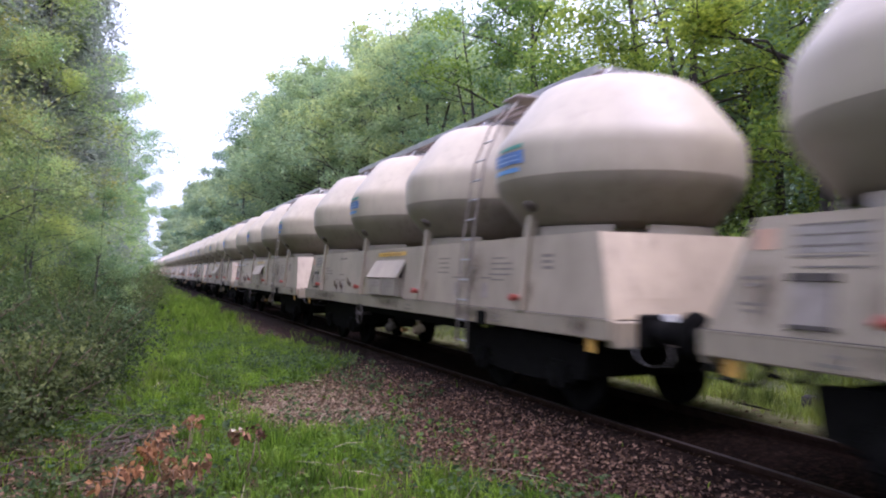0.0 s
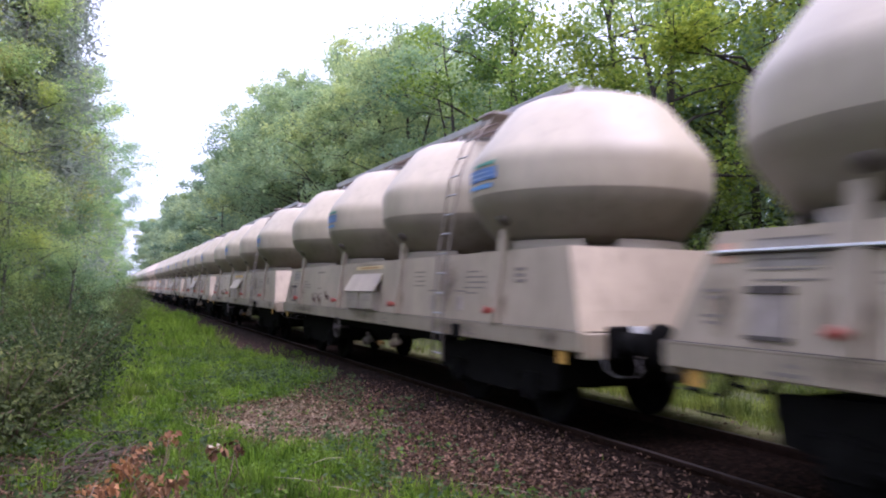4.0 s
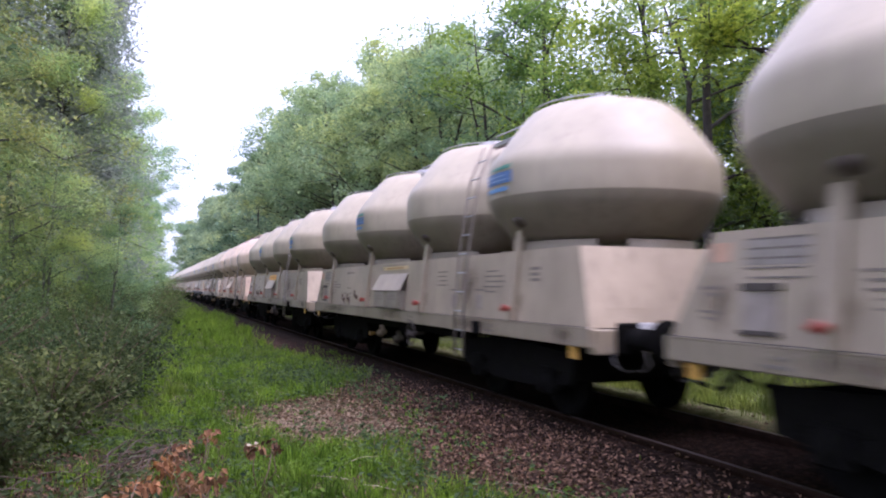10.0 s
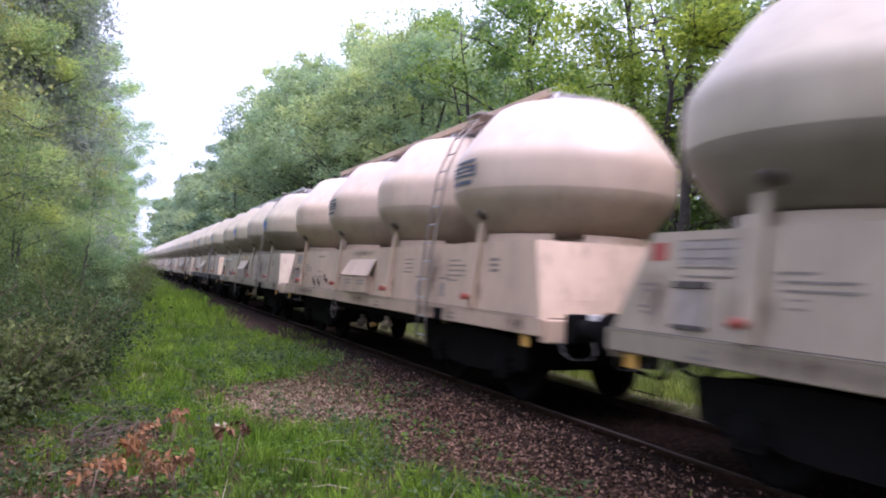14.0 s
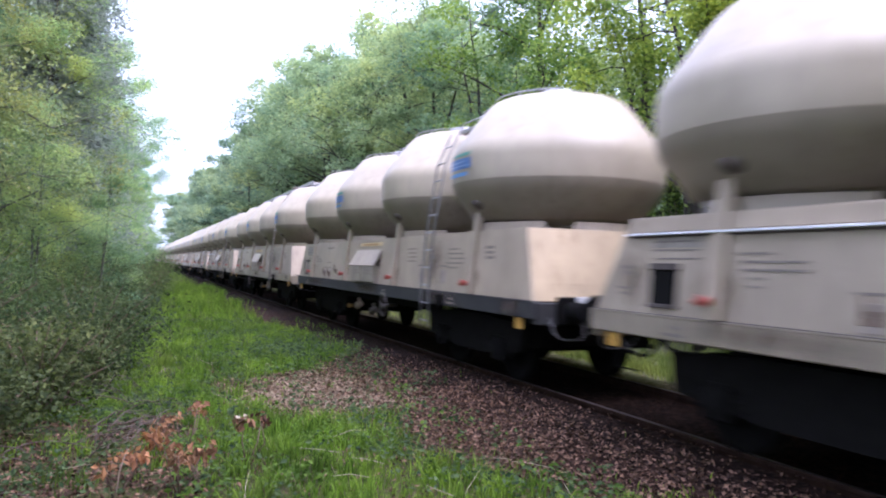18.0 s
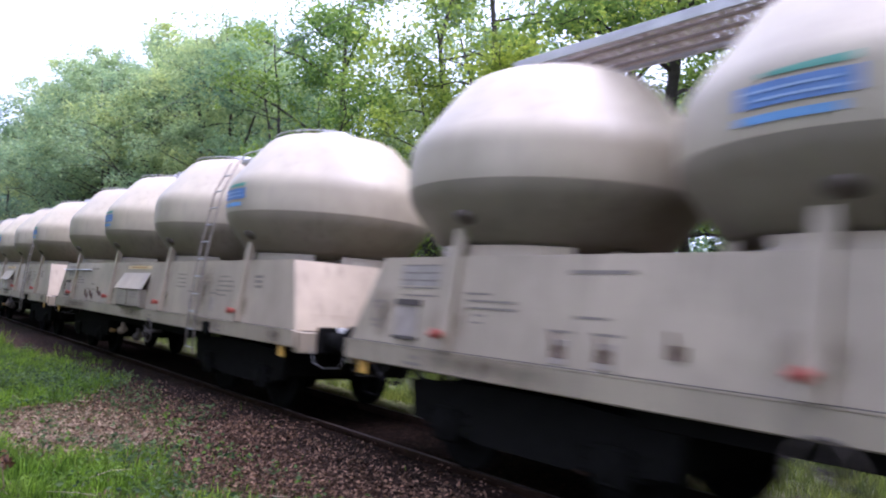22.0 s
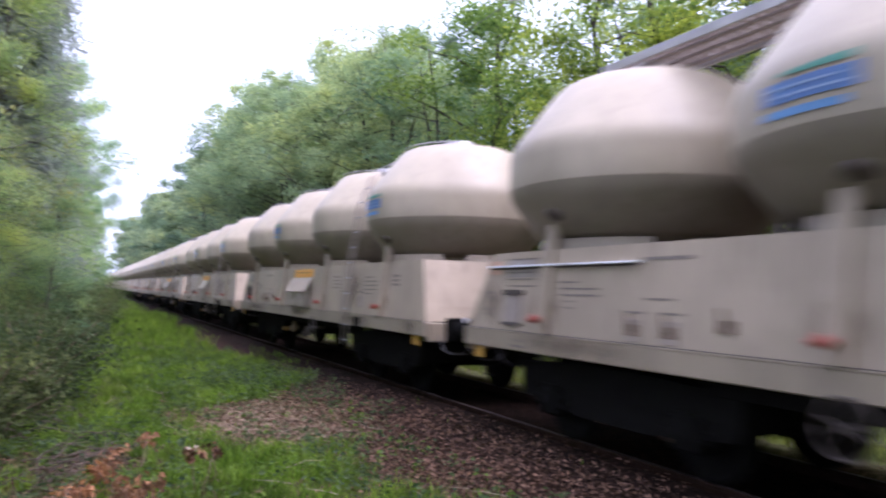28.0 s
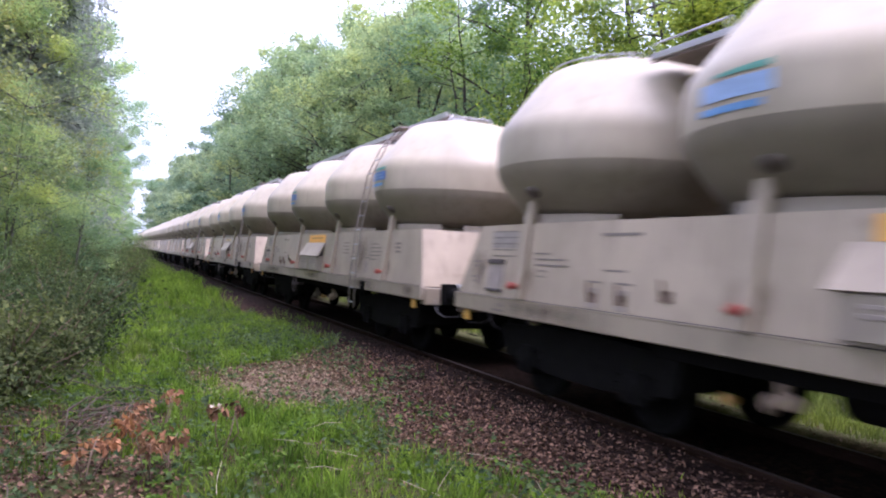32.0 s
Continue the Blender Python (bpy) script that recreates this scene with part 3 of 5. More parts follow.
def hand_wheel(g):
    pts = [(0, 0.2 * math.cos(radians(a)), 0.2 * math.sin(radians(a))) for a in range(0, 361, 20)]
    g.tube(pts, 0.014, 6)
    for a in (20, 110):
        c, s = 0.2 * math.cos(radians(a)), 0.2 * math.sin(radians(a))
        g.tube([(0, -c, -s), (0, c, s)], 0.009, 5)
    g.tube([(-0.04, 0, 0), (0.25, 0, 0)], 0.03, 8)


def hatch_lid(g):
    g.prism([(-1.475, -0.88, 1.53), (-1.475, 0.88, 1.53), (-1.30, 0.84, 1.84), (-1.30, -0.84, 1.84)], [(-1.495, -0.88, 1.54), (-1.495, 0.88, 1.54), (-1.308, 0.84, 1.86), (-1.308, -0.84, 1.86)])


def hatch_body(g):
    g.prism([(-1.445, -0.82, 1.20), (-1.445, 0.82, 1.20), (-1.32, 0.82, 1.20), (-1.32, -0.82, 1.20)], [(-1.455, -0.82, 1.535), (-1.455, 0.82, 1.535), (-1.30, 0.82, 1.535), (-1.30, -0.82, 1.535)])


def hatch_door(g):
    g.box(-0.012, 0.012, -0.34, 0.34, -0.15, 0.15, 0.006)


def louvre(g):
    for k in range(2):
        g.box(-0.02, -0.011, -0.2, 0.2, 0.0 + k * 0.06, 0.03 + k * 0.06, 0.003)


def tank(g):
    g.lathe([(0.0, -0.55), (0.12, -0.53), (0.2, -0.47), (0.21, -0.4), (0.21, 0.4), (0.2, 0.47), (0.12, 0.53), (0.0, 0.55)], 20, axis="y")
    for y in (-0.3, 0.3):
        g.box(-0.03, 0.03, y - 0.03, y + 0.03, 0.15, 0.5, 0.006)


def truss(g):
    g.tube([(0, -1.9, 0.3), (0, -1.1, 0.0), (0, 1.1, 0.0), (0, 1.9, 0.3)], 0.014, 6)
    for y in (-1.1, 0, 1.1):
        g.tube([(0, y, 0.0), (0, y, 0.36)], 0.018, 6)


def valve(g):
    g.tube([(0, -0.16, 0.02), (0, -0.05, 0.03), (0, 0.18, -0.02)], [0.05, 0.075, 0.04], 10)
    g.tube([(0, 0.02, 0.0), (0, 0.02, 0.16)], 0.045, 10)
    g.lathe([(0.0, -0.05), (0.085, -0.05), (0.085, -0.02), (0.0, -0.02)], 14, (0, 0.16, -0.02), "y")


def red_valve(g):
    g.tube([(0.02, 0, 0), (-0.06, 0, 0)], 0.035, 8)
    g.lathe([(0.0, -0.09), (0.045, -0.085), (0.055, -0.07), (0.045, -0.055), (0.0, -0.05)], 12, axis="x")
    g.tube([(-0.07, -0.075, 0.012), (-0.07, 0.075, -0.012)], 0.02, 6)


def pull_handle(g):
    g.tube([(0.0, 0, 0), (-0.05, 0, 0.01), (-0.06, 0.02, 0.14)], 0.016, 6)
    g.box(-0.02, 0.004, -0.06, 0.06, -0.05, 0.05, 0.004)


def placard(g):
    g.box(-0.008, 0.008, -0.085, 0.085, -0.06, 0.075, 0.003)
    g.box(-0.004, 0.004, -0.02, 0.02, 0.08, 0.18, 0.002)


def gantry_deck(g):
    """An open grating: bearers below, narrow slats across."""
    for x in (-0.2, 0.02, 0.24):
        g.box(x - 0.02, x + 0.02, 1.35, 11.75, 4.19, 4.222, 0.004)
    for k in range(80):
        g.box(-0.335, 0.375, 1.36 + k * 0.13, 1.445 + k * 0.13, 4.224, 4.25, 0.003)


def gantry_edge(g):
    g.box(-0.02, 0.02, 1.35, 11.75, 4.19, 4.29, 0.005)


def gantry_leg(g):
    for x in (-0.33, 0.36):
        g.tube([(x * 1.5, 0, 3.98), (x, 0, 4.2)], 0.022, 6)
    g.box(-0.34, 0.38, -0.03, 0.03, 4.15, 4.189, 0.005)


def cross_walk(g):
    """A short grated platform between two silos at the ladder's head."""
    g.box(-0.72, 0.4, -0.24, 0.24, 4.15, 4.18, 0.004)
    g.tube([(-0.72, -0.24, 4.17), (-0.72, 0.24, 4.17)], 0.02, 6)


def bridge_deck(g):
    """A narrow plate bridge from dome to dome with turned-down sides."""
    g.prism([(-0.53, -0.56, 3.84), (-0.51, -0.56, 3.84), (-0.51, -0.56, 3.89), (0.51, -0.56, 3.89), (0.51, -0.56, 3.84), (0.53, -0.56, 3.84), (0.53, -0.56, 3.91), (-0.53, -0.56, 3.91)],
            [(-0.53, 0.56, 3.84), (-0.51, 0.56, 3.84), (-0.51, 0.56, 3.89), (0.51, 0.56, 3.89), (0.51, 0.56, 3.84), (0.53, 0.56, 3.84), (0.53, 0.56, 3.91), (-0.53, 0.56, 3.91)])


def bridge_edge(g):
    g.box(-0.018, 0.018, -0.58, 0.58, 3.86, 3.93, 0.005)


def bridge_rail(g):
    g.tube([(0, -0.56, 3.94), (0, -0.5, 4.035), (0, 0.5, 4.035), (0, 0.56, 3.94)], 0.012, 6)


def bars(rows, h, gap):
    """Rows of unreadable writing: thin bars with the given lengths and shifts."""
    def make(g):
        for k, (y0, y1) in enumerate(rows):
            z = -k * (h + gap)
            g.box(-0.0015, 0.002, y0, y1, z - h, z, 0.0004)
    return make


NOTICES = {
    "small": bars([(-0.2, 0.2), (-0.16, 0.18), (-0.2, 0.14), (-0.2, 0.2)], 0.02, 0.05),
    "list": bars([(-0.13, 0.22), (-0.3, 0.26), (-0.34, 0.22), (-0.3, 0.3), (-0.1, 0.24)], 0.021, 0.05),
    "plate": bars([(-0.12, 0.12), (-0.1, 0.12), (-0.12, 0.1)], 0.04, 0.03),
    "line": bars([(-0.16, 0.16)], 0.022, 0.0),
    "short": bars([(-0.12, 0.12), (-0.1, 0.08)], 0.025, 0.03),
    "long": bars([(-0.3, 0.3)], 0.03, 0.0),
    "slant": bars([(0.0, 0.34), (-0.32, 0.3), (-0.34, 0.28), (0.05, 0.2), (0.08, 0.22)], 0.02, 0.045),
    "block": bars([(-0.3, 0.3), (-0.3, 0.28), (-0.3, 0.3), (-0.28, 0.3), (-0.3, 0.26)], 0.016, 0.06),
}


def on_side(y, z):
    """A place on the near side wall, following its lean."""
    return Matrix.Translation((-half(z) - 0.004, y, z)) @ pose(0, 0, 0, 0, 4.65, 0)


def on_end(x, z):
    y = FRONT + 0.04 - FRONT * (z - SILL_Z) / (TOP_Z - SILL_Z)
    return Matrix.Translation((x, y - 0.012, z)) @ pose(0, 0, 0, -19, 0, 0) @ pose(0, 0, 0, 0, 0, 90)


WHEELSETS = []


def build_wagon(n, gantry=True, beige=False, dark=False, strip="pale", detail=True, logo="blue", ledge=False, sticker=None):
    """One bogie wagon with four squat silos on a box-shaped frame."""
    colour = "beige" if beige else "pale grey"
    label = f"{colour} four-silo freight wagon" + (" with a roof walkway" if gantry else " with hoop rails") + (" and a black sill" if dark else "")
    wagon = thing("silo_wagon", pose(TRACK, 6.2 + n * LENGTH, RAIL), label, "freight wagon", "wagons of the train")
    body, shell, sill = (BEIGE, BEIGE_SILO, BEIGE) if beige else (GREY, SILO, DARK_SILL if dark else SILL)
    for s in (-1, 1):
        part("side_wall", shared(f"side_wall_{s}", body, lambda g: side_plate(g, s)), wagon)
        part("sill_beam", shared(f"sill_beam_{s}", sill, lambda g: sill_beam(g, s)), wagon)
    for front in (True, False):
        part("end_wall", shared(f"end_wall_{front}", CREAM if n == 9 and front else body, lambda g: end_plate(g, front)), wagon)
        part("headstock", shared(f"headstock_{front}", sill, lambda g: head_stock(g, front)), wagon)
    part("deck", shared("deck", DARK_DECK, deck_plate), wagon, "dark recessed deck")
    for i, y in enumerate(S_AT):
        silo = part("silo", shared("silo", shell, silo_shell), wagon, at=pose(0, y, 0))
        part("lower_cone", shared("lower_cone", BEIGE_CONE if beige else CONE, lower_cone), silo, "lower cone, dust-stained and coloured darker as if in shade")
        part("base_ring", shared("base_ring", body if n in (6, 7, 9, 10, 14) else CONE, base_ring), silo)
        if detail:
            part("manhole_lid", shared("manhole_lid", STEEL, manhole), silo, "steel manhole lid")
            if not gantry:
                part("hoop_rail", shared("hoop_rail", STEEL, hoop), silo, "curved hoop rail")
            if i in (0, 2):
                top, mid, low, line, tone = {"blue": (GREEN, BLUE, MID_BLUE, LIGHT_BLUE, "blue"), "light": (GREEN, LIGHT_BLUE, MID_BLUE, None, "blue"), "slate": (SLATE, SLATE, SLATE, BEIGE_SILO, "slate")}[logo]
                part("emblem_bar", shared("emblem_top", top, lambda g: stripe(g, 3.11, 3.14, 169, 189, 3.165)), silo, "slate painted emblem stripe" if tone == "slate" else "green painted emblem stripe")
                part("emblem_bar", shared("emblem_mid", mid, lambda g: stripe(g, 2.93, 3.08, 163, 190)), silo, f"{tone} painted emblem band")
                part("emblem_bar", shared("emblem_low", low, lambda g: stripe(g, 2.83, 2.885, 163, 187)), silo, f"{tone} painted emblem stripe")
                if line:
                    for z, a0, a1 in ((3.02, 165, 186), (2.965, 167, 188)):
                        part("emblem_line", shared(f"emblem_line_{a0}", line, lambda g: stripe_proud(g, z, a0, a1)), silo, "pale line across the emblem")
        for s in (0, 180):
            part("lug", shared("lug", LUG, lug), silo, "brown-stained support lug", pose(0, 0, 0, 0, 0, s))
            part("strut", shared("strut", body, strut), wagon, at=pose(0, y, 0, 0, 0, s))
    for y in (2.1, 10.7):
        part("bogie_frame", shared("bogie_frame", BLACK, bogie_frame), wagon, at=pose(0, y, 0))
        for d in (-1.0, 1.0):
            ws = part("wheelset", shared("axle", BLACK, axle), wagon, at=pose(0, y + d, 0.46))
            for s in (-1, 1):
                part("wheel", shared(f"wheel_{s}", BLACK, lambda g: wheelset_wheel(g, s)), ws)
            if detail:
                WHEELSETS.append((ws, y + d))
                part("axle_box", shared("axle_box", BLACK, axle_box), wagon, at=pose(-1.02, y + d, 0.46))
                for e in (-0.24, 0.24):
                    part("coil_spring", shared("coil_spring", BLACK, coil), wagon, at=pose(-1.02, y + d + e, 0.36))
                part("brake_block", shared("brake_block", RUST, brake_block), wagon, "rusty brake block", pose(-0.75, y + d + 0.52 * (1 if d < 0 else -1), 0.46))
    for x in (-1.03, 1.03):
        part("underframe_beam", shared("underframe_beam", BLACK, lambda g: g.box(-0.05, 0.05, 3.3, 9.5, 0.8, 1.0, 0.006)), wagon, "black underframe beam", pose(x, 0, 0))
    for x in (-0.875, 0.875):
        for y, turn in ((FRONT, 0), (BACK, 180)):
            housing = part("buffer_housing", shared("buffer_housing", BLACK, buffer_housing), wagon, at=pose(x, y - 0.03 if turn == 0 else y + 0.03, 1.06, 0, 0, turn))
            part("buffer_head", shared("buffer_head", BLACK, buffer_head), housing)
    if gantry:
        deck = part("roof_walkway", shared("roof_walkway", GRATING, gantry_deck), wagon, "brown grated roof walkway")
        for x in (-0.36, 0.40):
            part("edge_beam", shared(f"edge_beam_{beige}", BEIGE if beige else STEEL, gantry_edge), deck, "cream-painted edge beam" if beige else "galvanised edge beam", pose(x, 0, 0))
        for y in S_AT:
            for d in (-0.3, 0.3):
                part("bracket", shared("gantry_leg", STEEL, gantry_leg), deck, "steel bracket", pose(0, y + d, 0))
    if not detail:
        return wagon
    if gantry:
        part("cross_platform", shared("cross_platform", GRATING, cross_walk), wagon, "grated platform at the ladder", pose(0, 2.94, 0))
    else:
        for a, b in zip(S_AT, S_AT[1:]):
            bridge = part("bridge_platform", shared("bridge_deck", GRATING, bridge_deck), wagon, "brown grated bridge between two domes", pose(0, (a + b) / 2, 0))
            for x in (-0.555, 0.555):
                part("edge_beam", shared("bridge_edge", STEEL, bridge_edge), bridge, "galvanised edge beam", pose(x, 0, 0))
                part("toe_rail", shared("bridge_rail", STEEL, bridge_rail), bridge, "thin steel toe rail", pose(x, 0, 0))
    ladder = part("ladder_rail", shared(f"ladder_rail_a_{gantry}_{dark}", DULL if dark else LADDER, lambda g: ladder_rail(g, -1, gantry)), wagon, "stained steel ladder upright")
    part("ladder_rail", shared(f"ladder_rail_b_{gantry}_{dark}", DULL if dark else LADDER, lambda g: ladder_rail(g, 1, gantry)), wagon, "stained steel ladder upright")
    line = [(0.36, -1.47), (1.2, -1.47), (2.08, -1.40), (3.2, -1.22), (3.75, -0.98), (4.2, -0.62)]
    for k in range(13 if gantry else 11):
        z = 0.70 + k * 0.28
        x = np.interp(z, [p[0] for p in line], [p[1] for p in line])
        part("rung", shared("rung", STEEL, rung), ladder, at=pose(float(x), 2.94, z))
    # inspection box
    box = part("inspection_box", shared("inspection_box", BEIGE if beige else BOXED, hatch_body), wagon, at=pose(0, 6.5, 0))
    part("lid", shared("lid", body, hatch_lid), box, "sloping lid")
    for y in (-0.4, 0.4):
        part("door", shared("door", BEIGE if beige else BOXED, hatch_door), box, at=pose(-1.462, y, 1.37))
        part("louvre", shared("louvre", STAIN, louvre), box, "stained ventilation louvre", pose(-1.462, y, 1.37))
    part("seam", shared("seam", SOOT, lambda g: g.box(-0.012, 0.004, -0.84, 0.84, -0.009, 0.009, 0.002)), box, "dark gap under the lid", pose(-1.463, 0, 1.535))
    if not beige:
        part("warning_strip", shared("warning_strip_" + strip, {"orange": ORANGE, "yellow": MUSTARD, "pale": PALE_YELLOW}[strip], lambda g: g.box(-0.003, 0.003, -0.75, 0.75, -0.09 if strip == "orange" else -0.035, 0.09 if strip == "orange" else 0.035, 0.001)), wagon,
             "orange warning strip" if strip == "orange" else "faded yellow warning strip", on_side(6.4, 1.95 if strip == "orange" else 1.97))
        part("strip_writing", shared("strip_writing", OCHRE, lambda g: g.box(-0.004, 0.002, -0.5, 0.5, -0.014, 0.014, 0.001)), wagon, "unreadable dark line on the strip", on_side(6.4, 1.965 if strip == "orange" else 1.97) @ pose(-0.002, 0, 0))
    for key, y, z in (("small", 3.95, 1.86), ("list", 2.1, 1.84), ("plate", 0.95, 1.86), ("long", 9.7, 1.95), ("block", 11.95, 2.0), ("slant", 10.9, 1.74), ("short", 12.62, 1.62), ("short", 12.62, 1.42), ("line", 9.75, 1.59),
                      ("line", 3.42, 1.58), ("line", 2.5, 1.58), ("line", 2.96, 1.72)):
        part("notice", shared("notice_" + key, INK, NOTICES[key]), wagon, "dark unreadable lettering", on_side(y, z))
    if ledge:
        long = 1.33 if n == 8 else 1.3
        part("rain_ledge", shared(f"rain_ledge_{long}", WHITE, lambda g: g.box(-0.055, 0.004, -long, long, -0.01, 0.01, 0.003)), wagon, "projecting white rain ledge", on_side(12.6 - long, 1.908))
        if n == 8:
            part("top_band", shared("top_band", body, lambda g: g.box(-0.008, 0.002, -long, long, -0.065, 0.065, 0.003)), wagon, "plain band above the ledge", on_side(12.58 - long, 2.0))
        # the ledge's shadow, made as a thin dark strip
        part("ledge_gap", shared(f"ledge_gap_{long}", SOOT, lambda g: g.box(-0.02, 0.002, -long, long, -0.008, 0.008, 0.002)), wagon, "dark strip standing for the shadow under the ledge", on_side(12.6 - long, 1.889))
    if n == 9:
        part("notice_sheet", shared("notice_sheet", WHITE, lambda g: g.box(-0.006, 0.002, -0.3, 0.3, -0.12, 0.12, 0.003)), wagon, "blank white notice sheet", on_end(-0.45, 1.66))
    for k, (y, z, w, h) in enumerate(((2.94, 1.62, 0.42, 0.40), (1.44, 1.4, 0.3, 0.17), (4.77, 1.4, 0.26, 0.17), (8.1, 1.42, 0.28, 0.19), (11.43, 1.42, 0.3, 0.19), (6.5, 1.98, 0.9, 0.07), (12.55, 1.5, 0.25, 0.28))):
        part("grime_patch", shared(f"grime_patch_{k}", FILM, lambda g: g.box(-0.001, 0.001, -w, w, -h, h, 0.0004)), wagon, "patchy brown grime", on_side(y, z) @ pose(0.0015, 0, 0))
    for k, (y, w) in enumerate(((2.6, 0.9), (10.9, 1.1), (6.4, 0.7), (0.2, 0.3))):
        part("grime_patch", shared(f"sill_grime_{k}", FILM, lambda g: g.box(-0.001, 0.001, -w, w, -0.1, 0.1, 0.0004)), wagon, "patchy brown grime", pose(-1.404, y, 1.08))
    part("grime_patch", shared("end_grime", FILM, lambda g: g.box(-0.001, 0.001, -0.5, 0.5, -0.3, 0.3, 0.0004)), wagon, "patchy brown grime", on_end(-0.75, 1.55))
    pocket = BLACK if n in (8, 14) else STAIN
    part("label_pocket", shared("label_pocket", pocket, lambda g: g.box(-0.014, 0.006, -0.175, 0.175, -0.17, 0.17, 0.005)), wagon, "dark label pocket", on_side(12.08, 1.44))
    for z, h in ((0.175, 0.03), (-0.18, 0.018)):
        part("pocket_rim", shared(f"pocket_rim_{h}", SOOT, lambda g: g.box(-0.03, 0.002, -0.195, 0.195, -h, h, 0.004)), wagon, "dark rim of the pocket", on_side(12.08, 1.44 + z))
    part("notice_panel", shared("notice_panel", PANEL, lambda g: g.box(-0.002, 0.001, -0.31, 0.31, -0.1, 0.1, 0.0006)), wagon, "faded grey-blue panel behind the lettering", on_side(11.95, 1.885) @ pose(0.003, 0, 0))
    if sticker:
        part("sticker", shared("sticker", sticker, lambda g: g.box(-0.003, 0.002, -0.1, 0.1, -0.08, 0.08, 0.001)), wagon, "faded square sticker", on_side(12.52, 1.9))
    for y in (9.6, 10.05):
        part("cover_plate", shared("cover_plate", STAIN, lambda g: g.box(-0.012, 0.004, -0.07, 0.07, -0.1, 0.1, 0.006)), wagon, "brown-stained cover plate", on_side(y, 1.3))
        part("notice", shared("notice_dash", INK, bars([(-0.13, 0.13)], 0.022, 0)), wagon, "dark unreadable lettering", on_side(y, 1.47))
    for key, x, z in (("short", -0.82, 1.88), ("small", 0.3, 1.78), ("line", 0.62, 1.5)):
        part("notice", shared("notice_" + key, INK, NOTICES[key]), wagon, "dark unreadable lettering", on_end(x, z))
    part("rust_patch", shared("rust_patch", SCRAPE, bars([(-0.09, 0.09), (-0.05, 0.08)], 0.045, 0.01)), wagon, "rusty scrape", on_end(-0.98, 1.55))
    for y in S_AT:
        part("valve_lever", shared("valve_lever", RED, red_valve), wagon, "red valve lever", on_side(y + 0.02, 1.33) @ pose(-0.09, 0, 0))
    for y, z in ((9.6, 1.3), (10.05, 1.3), (9.0, 1.38)):
        part("pull_handle", shared("pull_handle", RUST, pull_handle), wagon, "rusty pull handle", on_side(y, z))
    for y in (2.5, 3.42):
        part("cover_plate", shared("cover_plate", STAIN, lambda g: g.box(-0.012, 0.004, -0.07, 0.07, -0.1, 0.1, 0.006)), wagon, "brown-stained cover plate", on_side(y, 1.4))
    for y in (-0.02, 12.75):
        part("placard", shared("placard", YELLOW, placard), wagon, "yellow hanging placard", pose(-1.36, y + 0.05, 0.885))
    for y in (2.1, 5.3, 11.9):
        part("sill_label", shared("sill_label", INK, bars([(-0.12, 0.02), (-0.16, 0.12)], 0.03, 0.035)), wagon, "dark unreadable lettering", pose(-1.404, y, 1.1))
    for y in (2.45,):
        part("jacking_pad", shared("jacking_pad", BLACK, lambda g: g.box(-0.05, 0.02, -0.09, 0.09, -0.09, 0.09, 0.012)), wagon, "dark jacking pad", pose(-1.40, y, 1.04))
    for y, turn in ((FRONT, 0), (BACK, 180)):
        part("drawhook", shared("drawhook", BLACK, coupling), wagon, at=pose(0, y, 1.03, 0, 0, turn))
        for x in (-0.32, 0.32):
            part("brake_hose", shared("brake_hose", BLACK, hose), wagon, at=pose(x, y, 0.92, 0, 0, turn))
        part("grab_handle", shared("grab_handle", DULL, shunter_handle), wagon, "thin steel grab handle", pose(-0.95, y + (-0.05 if turn == 0 else 0.05), 0.86, 0, 0, turn))
        part("end_plate", shared("end_plate", WHITE, lambda g: g.box(-0.1, 0.1, -0.01, 0.01, -0.05, 0.05, 0.004)), wagon, "small white plate", pose(-0.72, y + (-0.1 if turn == 0 else 0.1), 1.18))
    part("hand_wheel", shared("hand_wheel", SOOT, hand_wheel), wagon, "spoked brake hand wheel", pose(-1.43, 8.0 if gantry else 5.15, 0.8))
    part("air_tank", shared("air_tank", BLACK, tank), wagon, at=pose(-0.55, 7.3, 0.76))
    part("air_tank", shared("air_tank", BLACK, tank), wagon, at=pose(0.6, 4.6, 0.76))
    part("brake_valve", shared("brake_valve", TAN, valve), wagon, "tan cast brake valve", pose(-1.05, 5.62 if gantry else 8.0, 0.64))
    part("brake_cock", shared("brake_cock", OCHRE, red_valve), wagon, "ochre brake cock", pose(-1.1, 6.15 if gantry else 8.45, 0.6))
    part("brake_valve", shared("brake_valve", LUG, valve), wagon, "grimy brown brake valve", pose(-1.05, 7.1 if gantry else 6.9, 0.58))
    part("brake_pipe", shared("brake_pipe", DULL, lambda g: g.tube([(0, -0.3, 0.02), (0, 0.1, 0.0), (0.05, 0.35, -0.03)], 0.02, 6)), wagon, "dull grey brake pipe", pose(-1.05, 5.1, 0.84))
    part("truss_rod", shared("truss_rod", BLACK, truss), wagon, at=pose(-0.6, 4.9, 0.76))
    part("step", shared("step", BLACK, step_stirrup), wagon, "dark step stirrup", pose(-1.34, 12.6, 0.93))
    # dark strip added over the sill ledge to kill its bright highlight
    part("sill_dirt", shared("sill_dirt", SOOT, lambda g: g.box(-0.019, 0.019, FRONT + 0.06, BACK - 0.06, -0.002, 0.003, 0.001)), wagon, "dark strip laid along the sill ledge", pose(-1.384, 0, SILL_Z + 0.008))
    part("centre_sill", shared("centre_sill", BLACK, lambda g: g.box(-0.28, 0.28, FRONT + 0.15, BACK - 0.15, 0.84, 1.2, 0.02)), wagon)
    return wagon


WAGONS = {}
